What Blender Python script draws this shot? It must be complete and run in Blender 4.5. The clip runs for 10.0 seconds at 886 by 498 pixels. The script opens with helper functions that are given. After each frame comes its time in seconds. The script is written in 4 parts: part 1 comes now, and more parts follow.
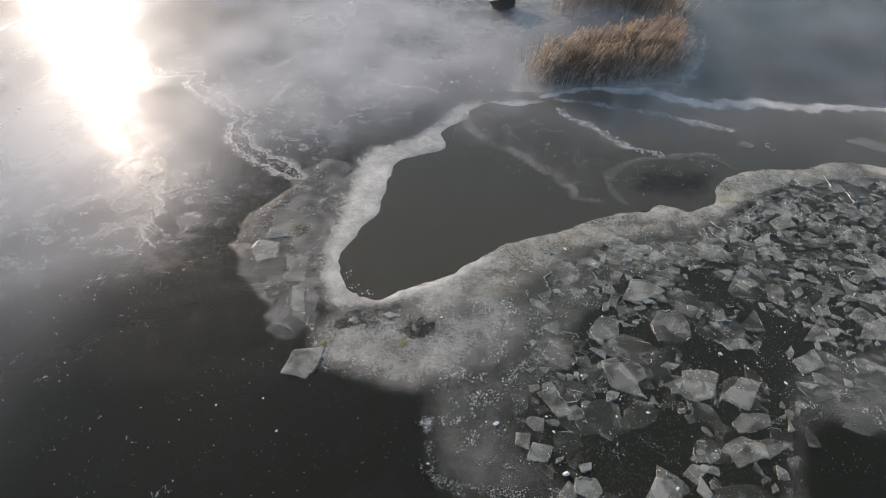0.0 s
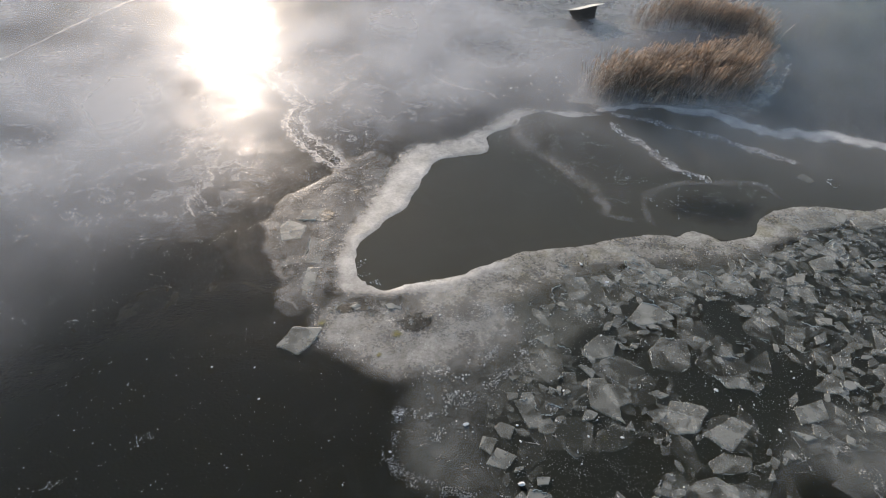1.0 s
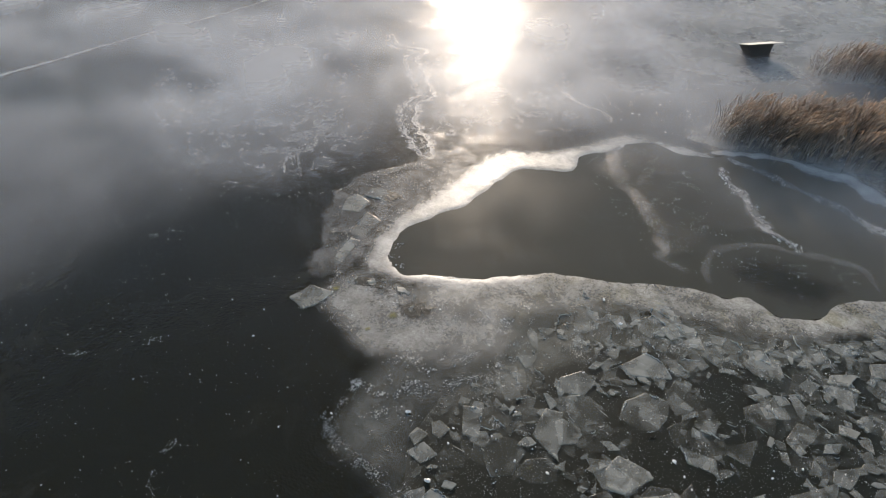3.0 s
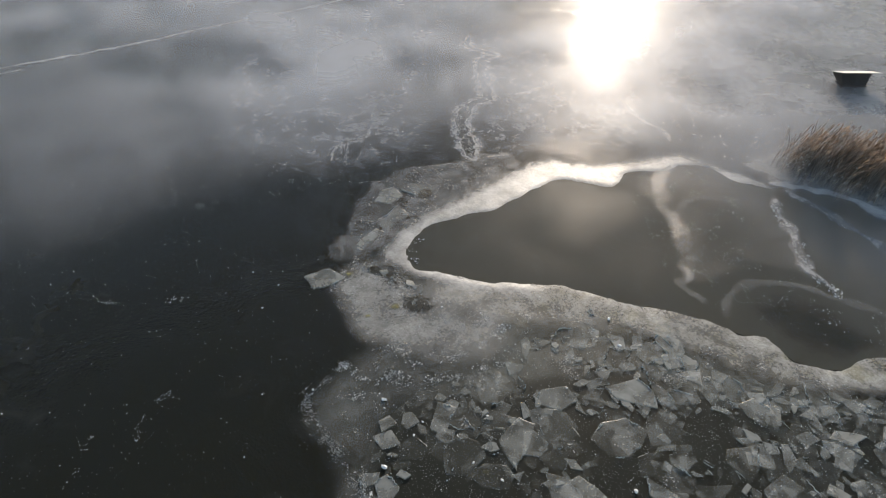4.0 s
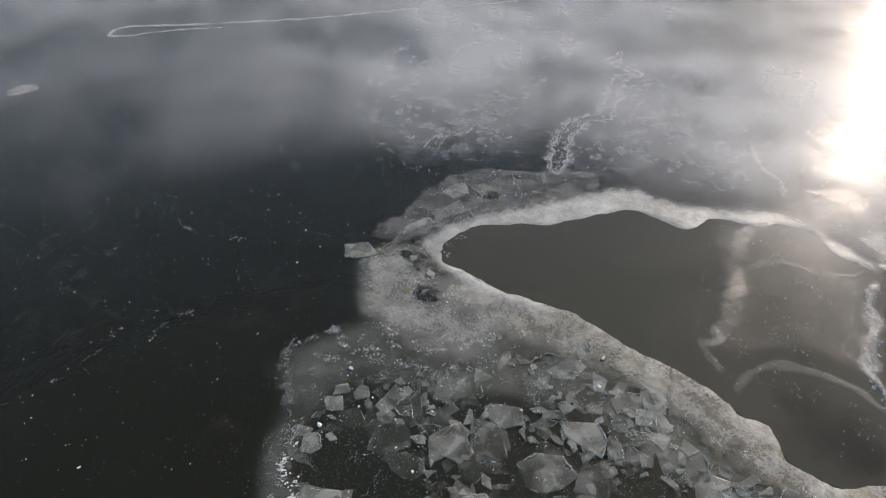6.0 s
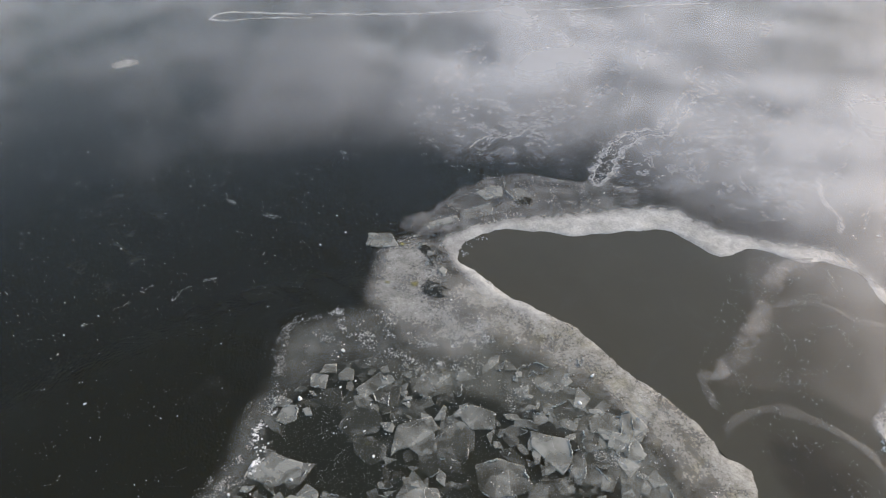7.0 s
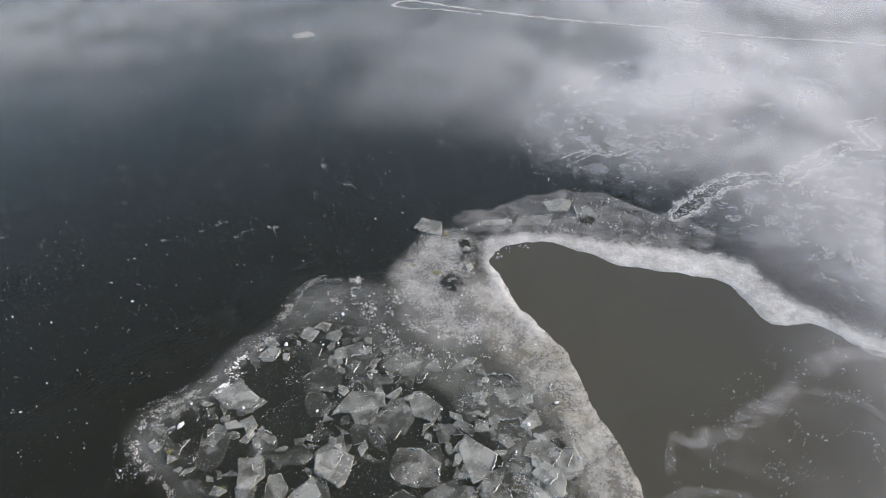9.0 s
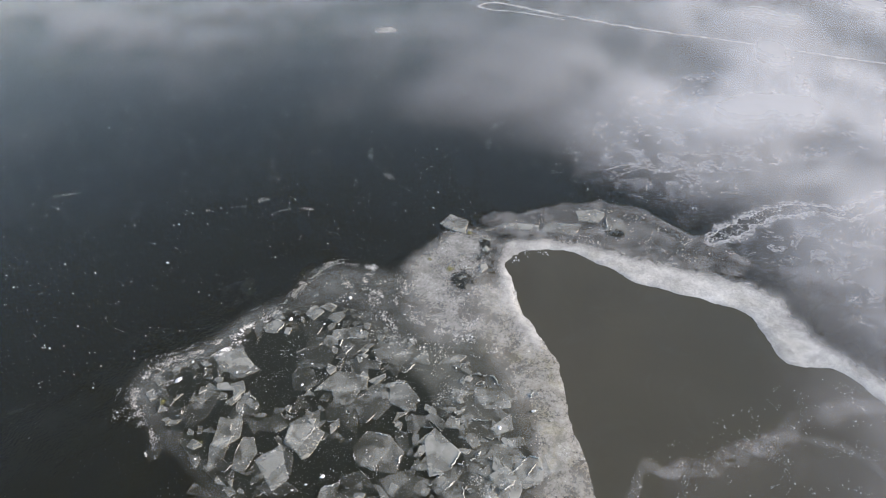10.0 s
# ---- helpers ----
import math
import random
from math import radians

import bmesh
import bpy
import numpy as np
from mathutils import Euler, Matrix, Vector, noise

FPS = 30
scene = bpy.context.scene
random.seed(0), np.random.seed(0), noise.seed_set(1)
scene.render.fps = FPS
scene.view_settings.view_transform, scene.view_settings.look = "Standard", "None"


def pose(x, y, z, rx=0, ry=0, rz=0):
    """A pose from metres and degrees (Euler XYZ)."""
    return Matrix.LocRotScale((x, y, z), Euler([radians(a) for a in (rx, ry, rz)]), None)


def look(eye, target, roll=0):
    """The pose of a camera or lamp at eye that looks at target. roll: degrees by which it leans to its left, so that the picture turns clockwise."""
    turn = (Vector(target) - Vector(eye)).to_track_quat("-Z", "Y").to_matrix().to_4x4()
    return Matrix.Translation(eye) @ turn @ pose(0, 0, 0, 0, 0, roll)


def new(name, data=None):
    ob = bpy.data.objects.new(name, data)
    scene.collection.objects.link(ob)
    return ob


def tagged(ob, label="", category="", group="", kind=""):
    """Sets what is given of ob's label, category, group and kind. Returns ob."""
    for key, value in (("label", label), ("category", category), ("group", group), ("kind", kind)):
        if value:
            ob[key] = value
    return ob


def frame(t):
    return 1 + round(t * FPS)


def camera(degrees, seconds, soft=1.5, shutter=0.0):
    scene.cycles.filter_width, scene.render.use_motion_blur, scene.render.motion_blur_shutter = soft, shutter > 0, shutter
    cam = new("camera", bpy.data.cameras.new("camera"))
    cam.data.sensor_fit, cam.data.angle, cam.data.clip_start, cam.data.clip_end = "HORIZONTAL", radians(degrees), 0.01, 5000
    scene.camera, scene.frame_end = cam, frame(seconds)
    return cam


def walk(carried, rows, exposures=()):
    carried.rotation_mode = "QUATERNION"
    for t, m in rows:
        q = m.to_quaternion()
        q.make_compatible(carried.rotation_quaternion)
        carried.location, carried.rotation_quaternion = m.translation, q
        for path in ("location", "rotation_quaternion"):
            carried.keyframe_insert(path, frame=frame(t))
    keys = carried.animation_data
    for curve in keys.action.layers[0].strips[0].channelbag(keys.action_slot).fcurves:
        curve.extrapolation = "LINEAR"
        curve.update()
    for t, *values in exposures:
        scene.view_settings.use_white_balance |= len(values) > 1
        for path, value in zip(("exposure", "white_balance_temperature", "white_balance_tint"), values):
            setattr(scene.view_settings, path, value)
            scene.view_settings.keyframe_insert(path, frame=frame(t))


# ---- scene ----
cam = camera(68.7, 10.0, 1.1)
# seconds, eye, turn: a slow arc high over the ice
ROWS = [
    (0.0, 0.40, 0.39, 33.01, 50.80, -0.44, -0.28),
    (0.5, 3.48, 0.11, 33.17, 50.89, -0.47, 4.98),
    (1.0, 6.66, 0.11, 33.36, 50.99, -0.48, 10.32),
    (1.5, 9.86, 0.44, 33.59, 51.03, -0.49, 15.72),
    (2.0, 13.09, 1.10, 33.82, 51.06, -0.47, 21.20),
    (2.5, 16.29, 2.08, 34.06, 51.06, -0.46, 26.73),
    (4.0, 25.43, 6.97, 34.60, 51.27, -0.14, 43.41),
    (4.5, 28.09, 9.24, 34.80, 51.29, -0.03, 48.93),
    (5.0, 30.56, 11.74, 34.95, 51.39, 0.09, 54.46),
    (5.5, 32.69, 14.48, 35.10, 51.38, 0.16, 59.94),
    (7.0, 37.60, 24.08, 35.40, 51.56, 0.82, 76.49),
    (7.5, 38.60, 27.58, 35.37, 51.72, 1.02, 82.01),
    (8.0, 39.29, 31.12, 35.34, 51.90, 1.20, 87.52),
    (8.5, 39.65, 34.76, 35.26, 52.13, 1.44, 93.00),
    (9.0, 39.61, 38.38, 35.10, 52.37, 1.62, 98.49),
    (9.5, 39.29, 41.92, 34.87, 52.70, 1.78, 103.89),
    (10.0, 38.59, 45.40, 34.70, 52.98, 1.88, 109.32),
]
EXPOSURES = [(0.0, 0.53, 8700, 18), (4.5, 0.40, 8650, 15), (5.5, 0.42, 8600, 16), (7.0, 0.86, 8650, 18), (8.5, 1.08, 8500, 19), (10.0, 1.18, 8400, 19)]
walk(cam, [(t, pose(x, y, z, rx, ry, rz)) for t, x, y, z, rx, ry, rz in ROWS], EXPOSURES)

scene.cycles.transparent_max_bounces = 24

# ---- light: a low winter sun in thin haze ----
SUN_AZ, SUN_EL = -28.7, 15.2
SUN_POWER, SKY_POWER = 3.9, 0.15
world = bpy.data.worlds.new("sky")
scene.world = world
world.use_nodes = True
wn = world.node_tree.nodes
sky = wn.new("ShaderNodeTexSky")
sky.sky_type, sky.sun_disc = "NISHITA", False
sky.sun_elevation, sky.sun_rotation = radians(SUN_EL), radians(SUN_AZ)
sky.air_density, sky.dust_density, sky.ozone_density = 1.2, 0.5, 3.5
wn["Background"].inputs["Strength"].default_value = SKY_POWER
world.node_tree.links.new(sky.outputs["Color"], wn["Background"].inputs["Color"])
sun = new("sun", bpy.data.lights.new("sun", "SUN"))
sun.data.energy, sun.data.angle, sun.data.color = SUN_POWER, radians(0.6), (0.98, 0.985, 1.0)
far = Vector((math.sin(radians(SUN_AZ)) * math.cos(radians(SUN_EL)), math.cos(radians(SUN_AZ)) * math.cos(radians(SUN_EL)), math.sin(radians(SUN_EL))))
sun.matrix_world = look(far * 300, (0, 0, 0))

# ---- materials ----
class Nodes:
    """A short hand for node materials."""

    def __init__(self, name):
        self.mat = bpy.data.materials.new(name)
        self.mat.use_nodes = True
        self.tree = self.mat.node_tree
        self.tree.nodes.clear()
        self.out = self.add("ShaderNodeOutputMaterial")

    def add(self, kind, **values):
        node = self.tree.nodes.new(kind)
        for key, value in values.items():
            setattr(node, key, value)
        return node

    def put(self, socket, value):
        if isinstance(value, bpy.types.NodeSocket):
            self.tree.links.new(value, socket)
        else:
            socket.default_value = value

    def place(self):
        return self.add("ShaderNodeNewGeometry").outputs["Position"]

    def noise(self, scale, detail=4.0, rough=0.55, at=None, warp=0.0):
        n = self.add("ShaderNodeTexNoise")
        self.put(n.inputs["Vector"], at if at is not None else self.place())
        self.put(n.inputs["Scale"], scale)
        self.put(n.inputs["Detail"], detail)
        self.put(n.inputs["Roughness"], rough)
        self.put(n.inputs["Distortion"], warp)
        return n.outputs["Fac"]

    def cells(self, scale, feature="F1", at=None, out="Distance"):
        n = self.add("ShaderNodeTexVoronoi", feature=feature)
        self.put(n.inputs["Vector"], at if at is not None else self.place())
        self.put(n.inputs["Scale"], scale)
        return n.outputs[out]

    def maths(self, op, a, b=0.0, clamp=False):
        n = self.add("ShaderNodeMath", operation=op, use_clamp=clamp)
        self.put(n.inputs[0], a)
        self.put(n.inputs[1], b)
        return n.outputs[0]

    def span(self, value, lo, hi, to_lo=0.0, to_hi=1.0):
        n = self.add("ShaderNodeMapRange", interpolation_type="SMOOTHSTEP")
        self.put(n.inputs["Value"], value)
        for key, v in (("From Min", lo), ("From Max", hi), ("To Min", to_lo), ("To Max", to_hi)):
            self.put(n.inputs[key], v)
        return n.outputs[0]

    def mix(self, fac, a, b):
        n = self.add("ShaderNodeMix", data_type="RGBA")
        self.put(n.inputs[0], fac)
        self.put(n.inputs[6], a)
        self.put(n.inputs[7], b)
        return n.outputs[2]

    def attr(self, name):
        return self.add("ShaderNodeAttribute", attribute_name=name).outputs["Fac"]

    def stretch(self, sx, sy, sz, turn=0.0):
        n = self.add("ShaderNodeMapping")
        self.put(n.inputs["Vector"], self.place())
        n.inputs["Scale"].default_value = (sx, sy, sz)
        n.inputs["Rotation"].default_value = (0, 0, radians(turn))
        return n.outputs[0]

    def bump(self, height, strength, distance=0.05):
        n = self.add("ShaderNodeBump")
        self.put(n.inputs["Height"], height)
        n.inputs["Strength"].default_value = strength
        n.inputs["Distance"].default_value = distance
        return n.outputs[0]

    def principled(self, colour, rough, ior=1.45, normal=None, **more):
        n = self.add("ShaderNodeBsdfPrincipled")
        self.put(n.inputs["Base Color"], colour)
        self.put(n.inputs["Roughness"], rough)
        self.put(n.inputs["IOR"], ior)
        if normal is not None:
            self.put(n.inputs["Normal"], normal)
        for key, value in more.items():
            self.put(n.inputs[key], value)
        return n.outputs[0]

    def clear(self):
        return self.add("ShaderNodeBsdfTransparent").outputs[0]

    def blend(self, fac, a, b):
        n = self.add("ShaderNodeMixShader")
        self.put(n.inputs[0], fac)
        self.put(n.inputs[1], a)
        self.put(n.inputs[2], b)
        return n.outputs[0]

    def done(self, shader):
        self.put(self.out.inputs["Surface"], shader)
        return self.mat


MIST_DENSE = 0.28


def rgb(r, g, b):
    return (r, g, b, 1.0)


def lake_material():
    """Dark water under a skin of new ice: milky patches, fine white specks, and ripples frozen in patches that catch the sun."""
    n = Nodes("new_ice_on_dark_water")
    big = n.noise(0.035, 5, 0.6, warp=0.6)
    mid = n.noise(0.22, 6, 0.62, warp=1.2)
    milk = n.maths("MULTIPLY", n.span(mid, 0.5, 0.78), n.span(big, 0.42, 0.68))
    dot = n.maths("MULTIPLY", n.span(n.cells(1.1), 0.06, 0.03), n.span(n.noise(0.6), 0.54, 0.64))
    speck = n.maths("MULTIPLY", n.span(n.cells(3.4), 0.13, 0.06), n.span(n.noise(0.3, 5, 0.65), 0.46, 0.64))
    dot = n.maths("ADD", dot, n.maths("MULTIPLY", speck, 0.4), True)
    colour = n.mix(n.maths("MULTIPLY", milk, 0.3), rgb(0.0125, 0.0122, 0.0066), rgb(0.075, 0.07, 0.062))
    colour = n.mix(n.maths("MULTIPLY", dot, 0.8), colour, rgb(0.6, 0.6, 0.6))
    glint = n.maths("MULTIPLY", n.span(n.noise(0.16, 6, 0.62, warp=1.0), 0.38, 0.70), n.span(n.noise(0.045, 3, 0.5), 0.36, 0.6))
    relief = n.maths("MULTIPLY", n.noise(4.5, 2, 0.5, at=n.stretch(1.0, 1.4, 1.0, 60), warp=0.3), n.maths("ADD", glint, 0.12))
    rough = n.span(mid, 0.3, 0.75, 0.14, 0.21)
    return n.done(n.principled(colour, rough, 1.34, n.bump(relief, 0.5, 0.06), **{"Coat Weight": 0.04, "Coat Roughness": 0.6, "Coat IOR": 1.4}))


def pond_material():
    """Open water kept clear by swimming birds, brownish and almost still."""
    n = Nodes("open_pond_water")
    big = n.noise(0.09, 4, 0.55, warp=0.5)
    colour = n.mix(big, rgb(0.074, 0.068, 0.050), rgb(0.050, 0.048, 0.036))
    skin = n.maths("MULTIPLY", n.span(n.noise(0.28, 5, 0.6, warp=1.0), 0.52, 0.75), 0.25)
    colour = n.mix(skin, colour, rgb(0.075, 0.075, 0.066))
    wave = n.noise(1.6, 3, 0.5, at=n.stretch(1.0, 2.2, 1.0, 30))
    return n.done(n.principled(colour, n.span(big, 0.3, 0.7, 0.16, 0.24), 1.33, n.bump(wave, 0.05, 0.05)))


def slush_material():
    """Black refrozen water between floes, full of tiny bright crystals."""
    n = Nodes("refrozen_black_water")
    spot = n.cells(4.2)
    some = n.span(n.noise(0.35, 5, 0.6), 0.42, 0.62)
    dots = n.maths("MULTIPLY", n.span(spot, 0.17, 0.06), n.maths("MULTIPLY", n.span(n.noise(1.9, 2), 0.42, 0.62), some))
    fine = n.maths("MULTIPLY", n.span(n.cells(9.0), 0.2, 0.08), n.span(n.noise(3.0, 2), 0.36, 0.5))
    colour = n.mix(n.noise(0.25, 5, 0.6), rgb(0.011, 0.012, 0.0075), rgb(0.021, 0.022, 0.014))
    colour = n.mix(n.maths("MULTIPLY", n.maths("ADD", dots, fine, True), 0.8), colour, rgb(0.5, 0.52, 0.5))
    return n.done(n.principled(colour, 0.34, 1.31, n.bump(n.noise(2.2, 4), 0.15, 0.05)))


def crushed(n, size, share):
    """Irregular white crumbs and slivers, lying in patches."""
    grain = n.span(n.noise(size, 3, 0.55, warp=0.9), 0.57, 0.65)
    patch = n.span(n.noise(0.42, 7, 0.7, warp=0.8), 0.60 - 0.2 * share, 0.72 - 0.2 * share)
    return n.maths("MULTIPLY", grain, patch)


def cover_material(name, dense, thin, dark, light, grit=0.5, stain=0.0, rough=0.4, soft=0.75, relief=0.3, lines=0.0, grain=0.28, ior=1.31, rag=1.3, cloudy=0.5, crumb=0.85):
    """Ice that thins out towards its margin. dense, thin: how much its milky and its clear places hide; rag: how torn the margin is."""
    n = Nodes(name)
    cover = n.attr("cover")
    torn = n.noise(0.7, 8, 0.7, warp=0.9)
    fine = n.noise(4.5, 8, 0.78, warp=0.3)
    cloud = n.noise(0.26, 8, 0.68, warp=0.5)
    calm = n.noise(0.13, 2, 0.5)
    drift = n.noise(0.6, 8, 0.7, warp=0.35)
    open_edge = n.maths("SUBTRACT", 1.05, cover)
    edge = n.maths("ADD", cover, n.maths("MULTIPLY", n.maths("SUBTRACT", torn, 0.5), n.maths("MULTIPLY", open_edge, rag)))
    body = n.span(edge, 0.08, soft)
    mixed = n.maths("ADD", n.maths("MULTIPLY", cloud, cloudy), n.maths("MULTIPLY", calm, 1.0 - cloudy))
    mixed = n.maths("ADD", mixed, n.maths("MULTIPLY", n.maths("SUBTRACT", fine, 0.5), grain))
    milk = n.maths("MULTIPLY", n.span(mixed, 0.30, 0.70, thin, dense), body)
    crumbs = n.maths("MULTIPLY", n.maths("ADD", crushed(n, 7.0, grit), n.maths("MULTIPLY", crushed(n, 14.0, grit + 0.2), 0.8), True), n.span(edge, 0.1, 0.4))
    if lines:
        tatter = n.noise(0.33, 9, 0.66, warp=1.1)
        patch = n.maths("MULTIPLY", n.span(tatter, 0.50, 0.535, 0.25, 1.0), lines * dense)
        edge_line = n.maths("MULTIPLY", n.span(n.maths("ABSOLUTE", n.maths("SUBTRACT", tatter, 0.525)), 0.016, 0.003), n.span(n.noise(0.2, 4, 0.6), 0.44, 0.6, 0.0, lines * 0.7))
        milk = n.maths("MAXIMUM", n.maths("MULTIPLY", milk, 0.6), n.maths("MULTIPLY", n.maths("MAXIMUM", patch, edge_line), body))
    crumbs = n.maths("MULTIPLY", crumbs, crumb)
    colour = n.mix(n.span(n.maths("ADD", drift, n.maths("MULTIPLY", n.maths("SUBTRACT", fine, 0.5), 0.45)), 0.34, 0.66), rgb(*dark), rgb(*light))
    if stain:
        mark = n.maths("MULTIPLY", n.span(n.noise(0.4, 6, 0.68, warp=0.8), 0.48, 0.64), stain)
        colour = n.mix(mark, colour, rgb(0.43, 0.38, 0.20))
    colour = n.mix(crumbs, colour, rgb(0.85, 0.86, 0.86))
    fac = n.maths("MAXIMUM", milk, crumbs, True)
    height = n.maths("ADD", n.noise(1.6, 8, 0.72, warp=0.5), n.maths("MULTIPLY", crumbs, 0.8))
    return n.done(n.blend(fac, n.clear(), n.principled(colour, rough, ior, n.bump(height, relief, 0.08))))


def crack_material():
    """A refrozen crack: white frost on both banks, a dark winding core with thin pale seams in it."""
    n = Nodes("frosted_crack")
    deep = n.maths("ADD", n.attr("cover"), n.maths("MULTIPLY", n.maths("SUBTRACT", n.noise(0.6, 6, 0.62, warp=1.3), 0.5), 0.8))
    mottle = n.noise(1.3, 7, 0.7, warp=0.6)
    film = n.maths("MULTIPLY", n.span(deep, 0.16, 0.46), n.span(mottle, 0.35, 0.65, 0.18, 0.6))
    core = n.span(deep, 0.74, 0.80)
    film = n.maths("MULTIPLY", film, n.maths("SUBTRACT", 1.0, n.maths("MULTIPLY", core, 0.92)))
    bank = n.maths("MULTIPLY", n.span(n.maths("ABSOLUTE", n.maths("SUBTRACT", deep, 0.72)), 0.07, 0.01), 0.75)
    outer = n.maths("MULTIPLY", n.span(n.maths("ABSOLUTE", n.maths("SUBTRACT", deep, 0.36)), 0.06, 0.01), n.span(mottle, 0.45, 0.6, 0.0, 0.6))
    seam = n.maths("MULTIPLY", n.maths("MULTIPLY", n.span(n.maths("ABSOLUTE", n.maths("SUBTRACT", n.noise(0.9, 5, 0.6, warp=1.0), 0.5)), 0.025, 0.005), core), 0.6)
    fac = n.maths("MAXIMUM", n.maths("MAXIMUM", film, bank), n.maths("MAXIMUM", outer, seam), True)
    colour = n.mix(mottle, rgb(0.48, 0.48, 0.48), rgb(0.76, 0.76, 0.76))
    return n.done(n.blend(fac, n.clear(), n.principled(colour, 0.36, 1.31, n.bump(mottle, 0.4, 0.06))))


def floe_material():
    """Clear to milky floe ice; each floe holds its own share of air and snow, with healed cracks and soft clouds in it."""
    n = Nodes("floe_ice")
    own = n.add("ShaderNodeObjectInfo").outputs["Random"]
    piece = n.add("ShaderNodeNewGeometry").outputs["Random Per Island"]
    share = n.maths("FRACT", n.maths("ADD", own, piece))
    cloud = n.noise(0.75, 3, 0.5, warp=0.6)
    fine = n.noise(5.0, 7, 0.75)
    flake = crushed(n, 6.0, 0.3)
    facet = n.cells(0.75, out="Color")
    crack = n.maths("MULTIPLY", n.span(n.cells(0.75, "DISTANCE_TO_EDGE"), 0.02, 0.004), n.span(n.noise(0.8, 3), 0.48, 0.6))
    rim = n.maths("MULTIPLY", n.attr("rim"), n.span(n.noise(0.9, 3, 0.6), 0.50, 0.66, 0.0, 0.8))
    milk = n.maths("ADD", n.span(n.maths("ADD", cloud, n.maths("MULTIPLY", n.maths("SUBTRACT", fine, 0.5), 0.12)), 0.28, 0.70, 0.02, 0.33), n.maths("MULTIPLY", n.maths("SUBTRACT", share, 0.5), 0.46))
    milk = n.maths("ADD", milk, n.maths("MULTIPLY", n.maths("SUBTRACT", facet, 0.5), 0.16))
    bright = n.maths("MAXIMUM", flake, n.maths("MAXIMUM", n.maths("MULTIPLY", crack, 0.35), rim))
    colour = n.mix(n.maths("ADD", n.maths("MULTIPLY", fine, 0.4), n.maths("MULTIPLY", cloud, 0.6)), rgb(0.36, 0.375, 0.34), rgb(0.58, 0.59, 0.555))
    colour = n.mix(bright, colour, rgb(0.85, 0.86, 0.86))
    fac = n.maths("MAXIMUM", n.maths("MAXIMUM", milk, 0.05), n.maths("MULTIPLY", bright, 0.6), True)
    height = n.maths("ADD", n.noise(1.4, 7, 0.7, warp=0.4), n.maths("MULTIPLY", bright, 0.6))
    return n.done(n.blend(fac, n.clear(), n.principled(colour, 0.3, 1.31, n.bump(height, 0.25, 0.08))))


def snow_material(name, tint):
    n = Nodes(name)
    colour = n.mix(n.noise(3.0, 6, 0.65), rgb(*tint), rgb(*[0.75 * v for v in tint]))
    return n.done(n.principled(colour, 0.55, 1.31, n.bump(n.noise(6.0, 5), 0.4, 0.05)))


def reed_material(name, dark, light):
    """Dry reed: every clump its own shade."""
    n = Nodes(name)
    own = n.add("ShaderNodeNewGeometry").outputs["Random Per Island"]
    colour = n.mix(n.maths("ADD", n.maths("MULTIPLY", n.attr("tone"), 0.7), n.maths("MULTIPLY", own, 0.3)), rgb(*dark), rgb(*light))
    d = n.principled(colour, 0.7, 1.4)
    t = n.add("ShaderNodeBsdfTranslucent")
    n.put(t.inputs["Color"], colour)
    return n.done(n.blend(0.55, d, t.outputs[0]))


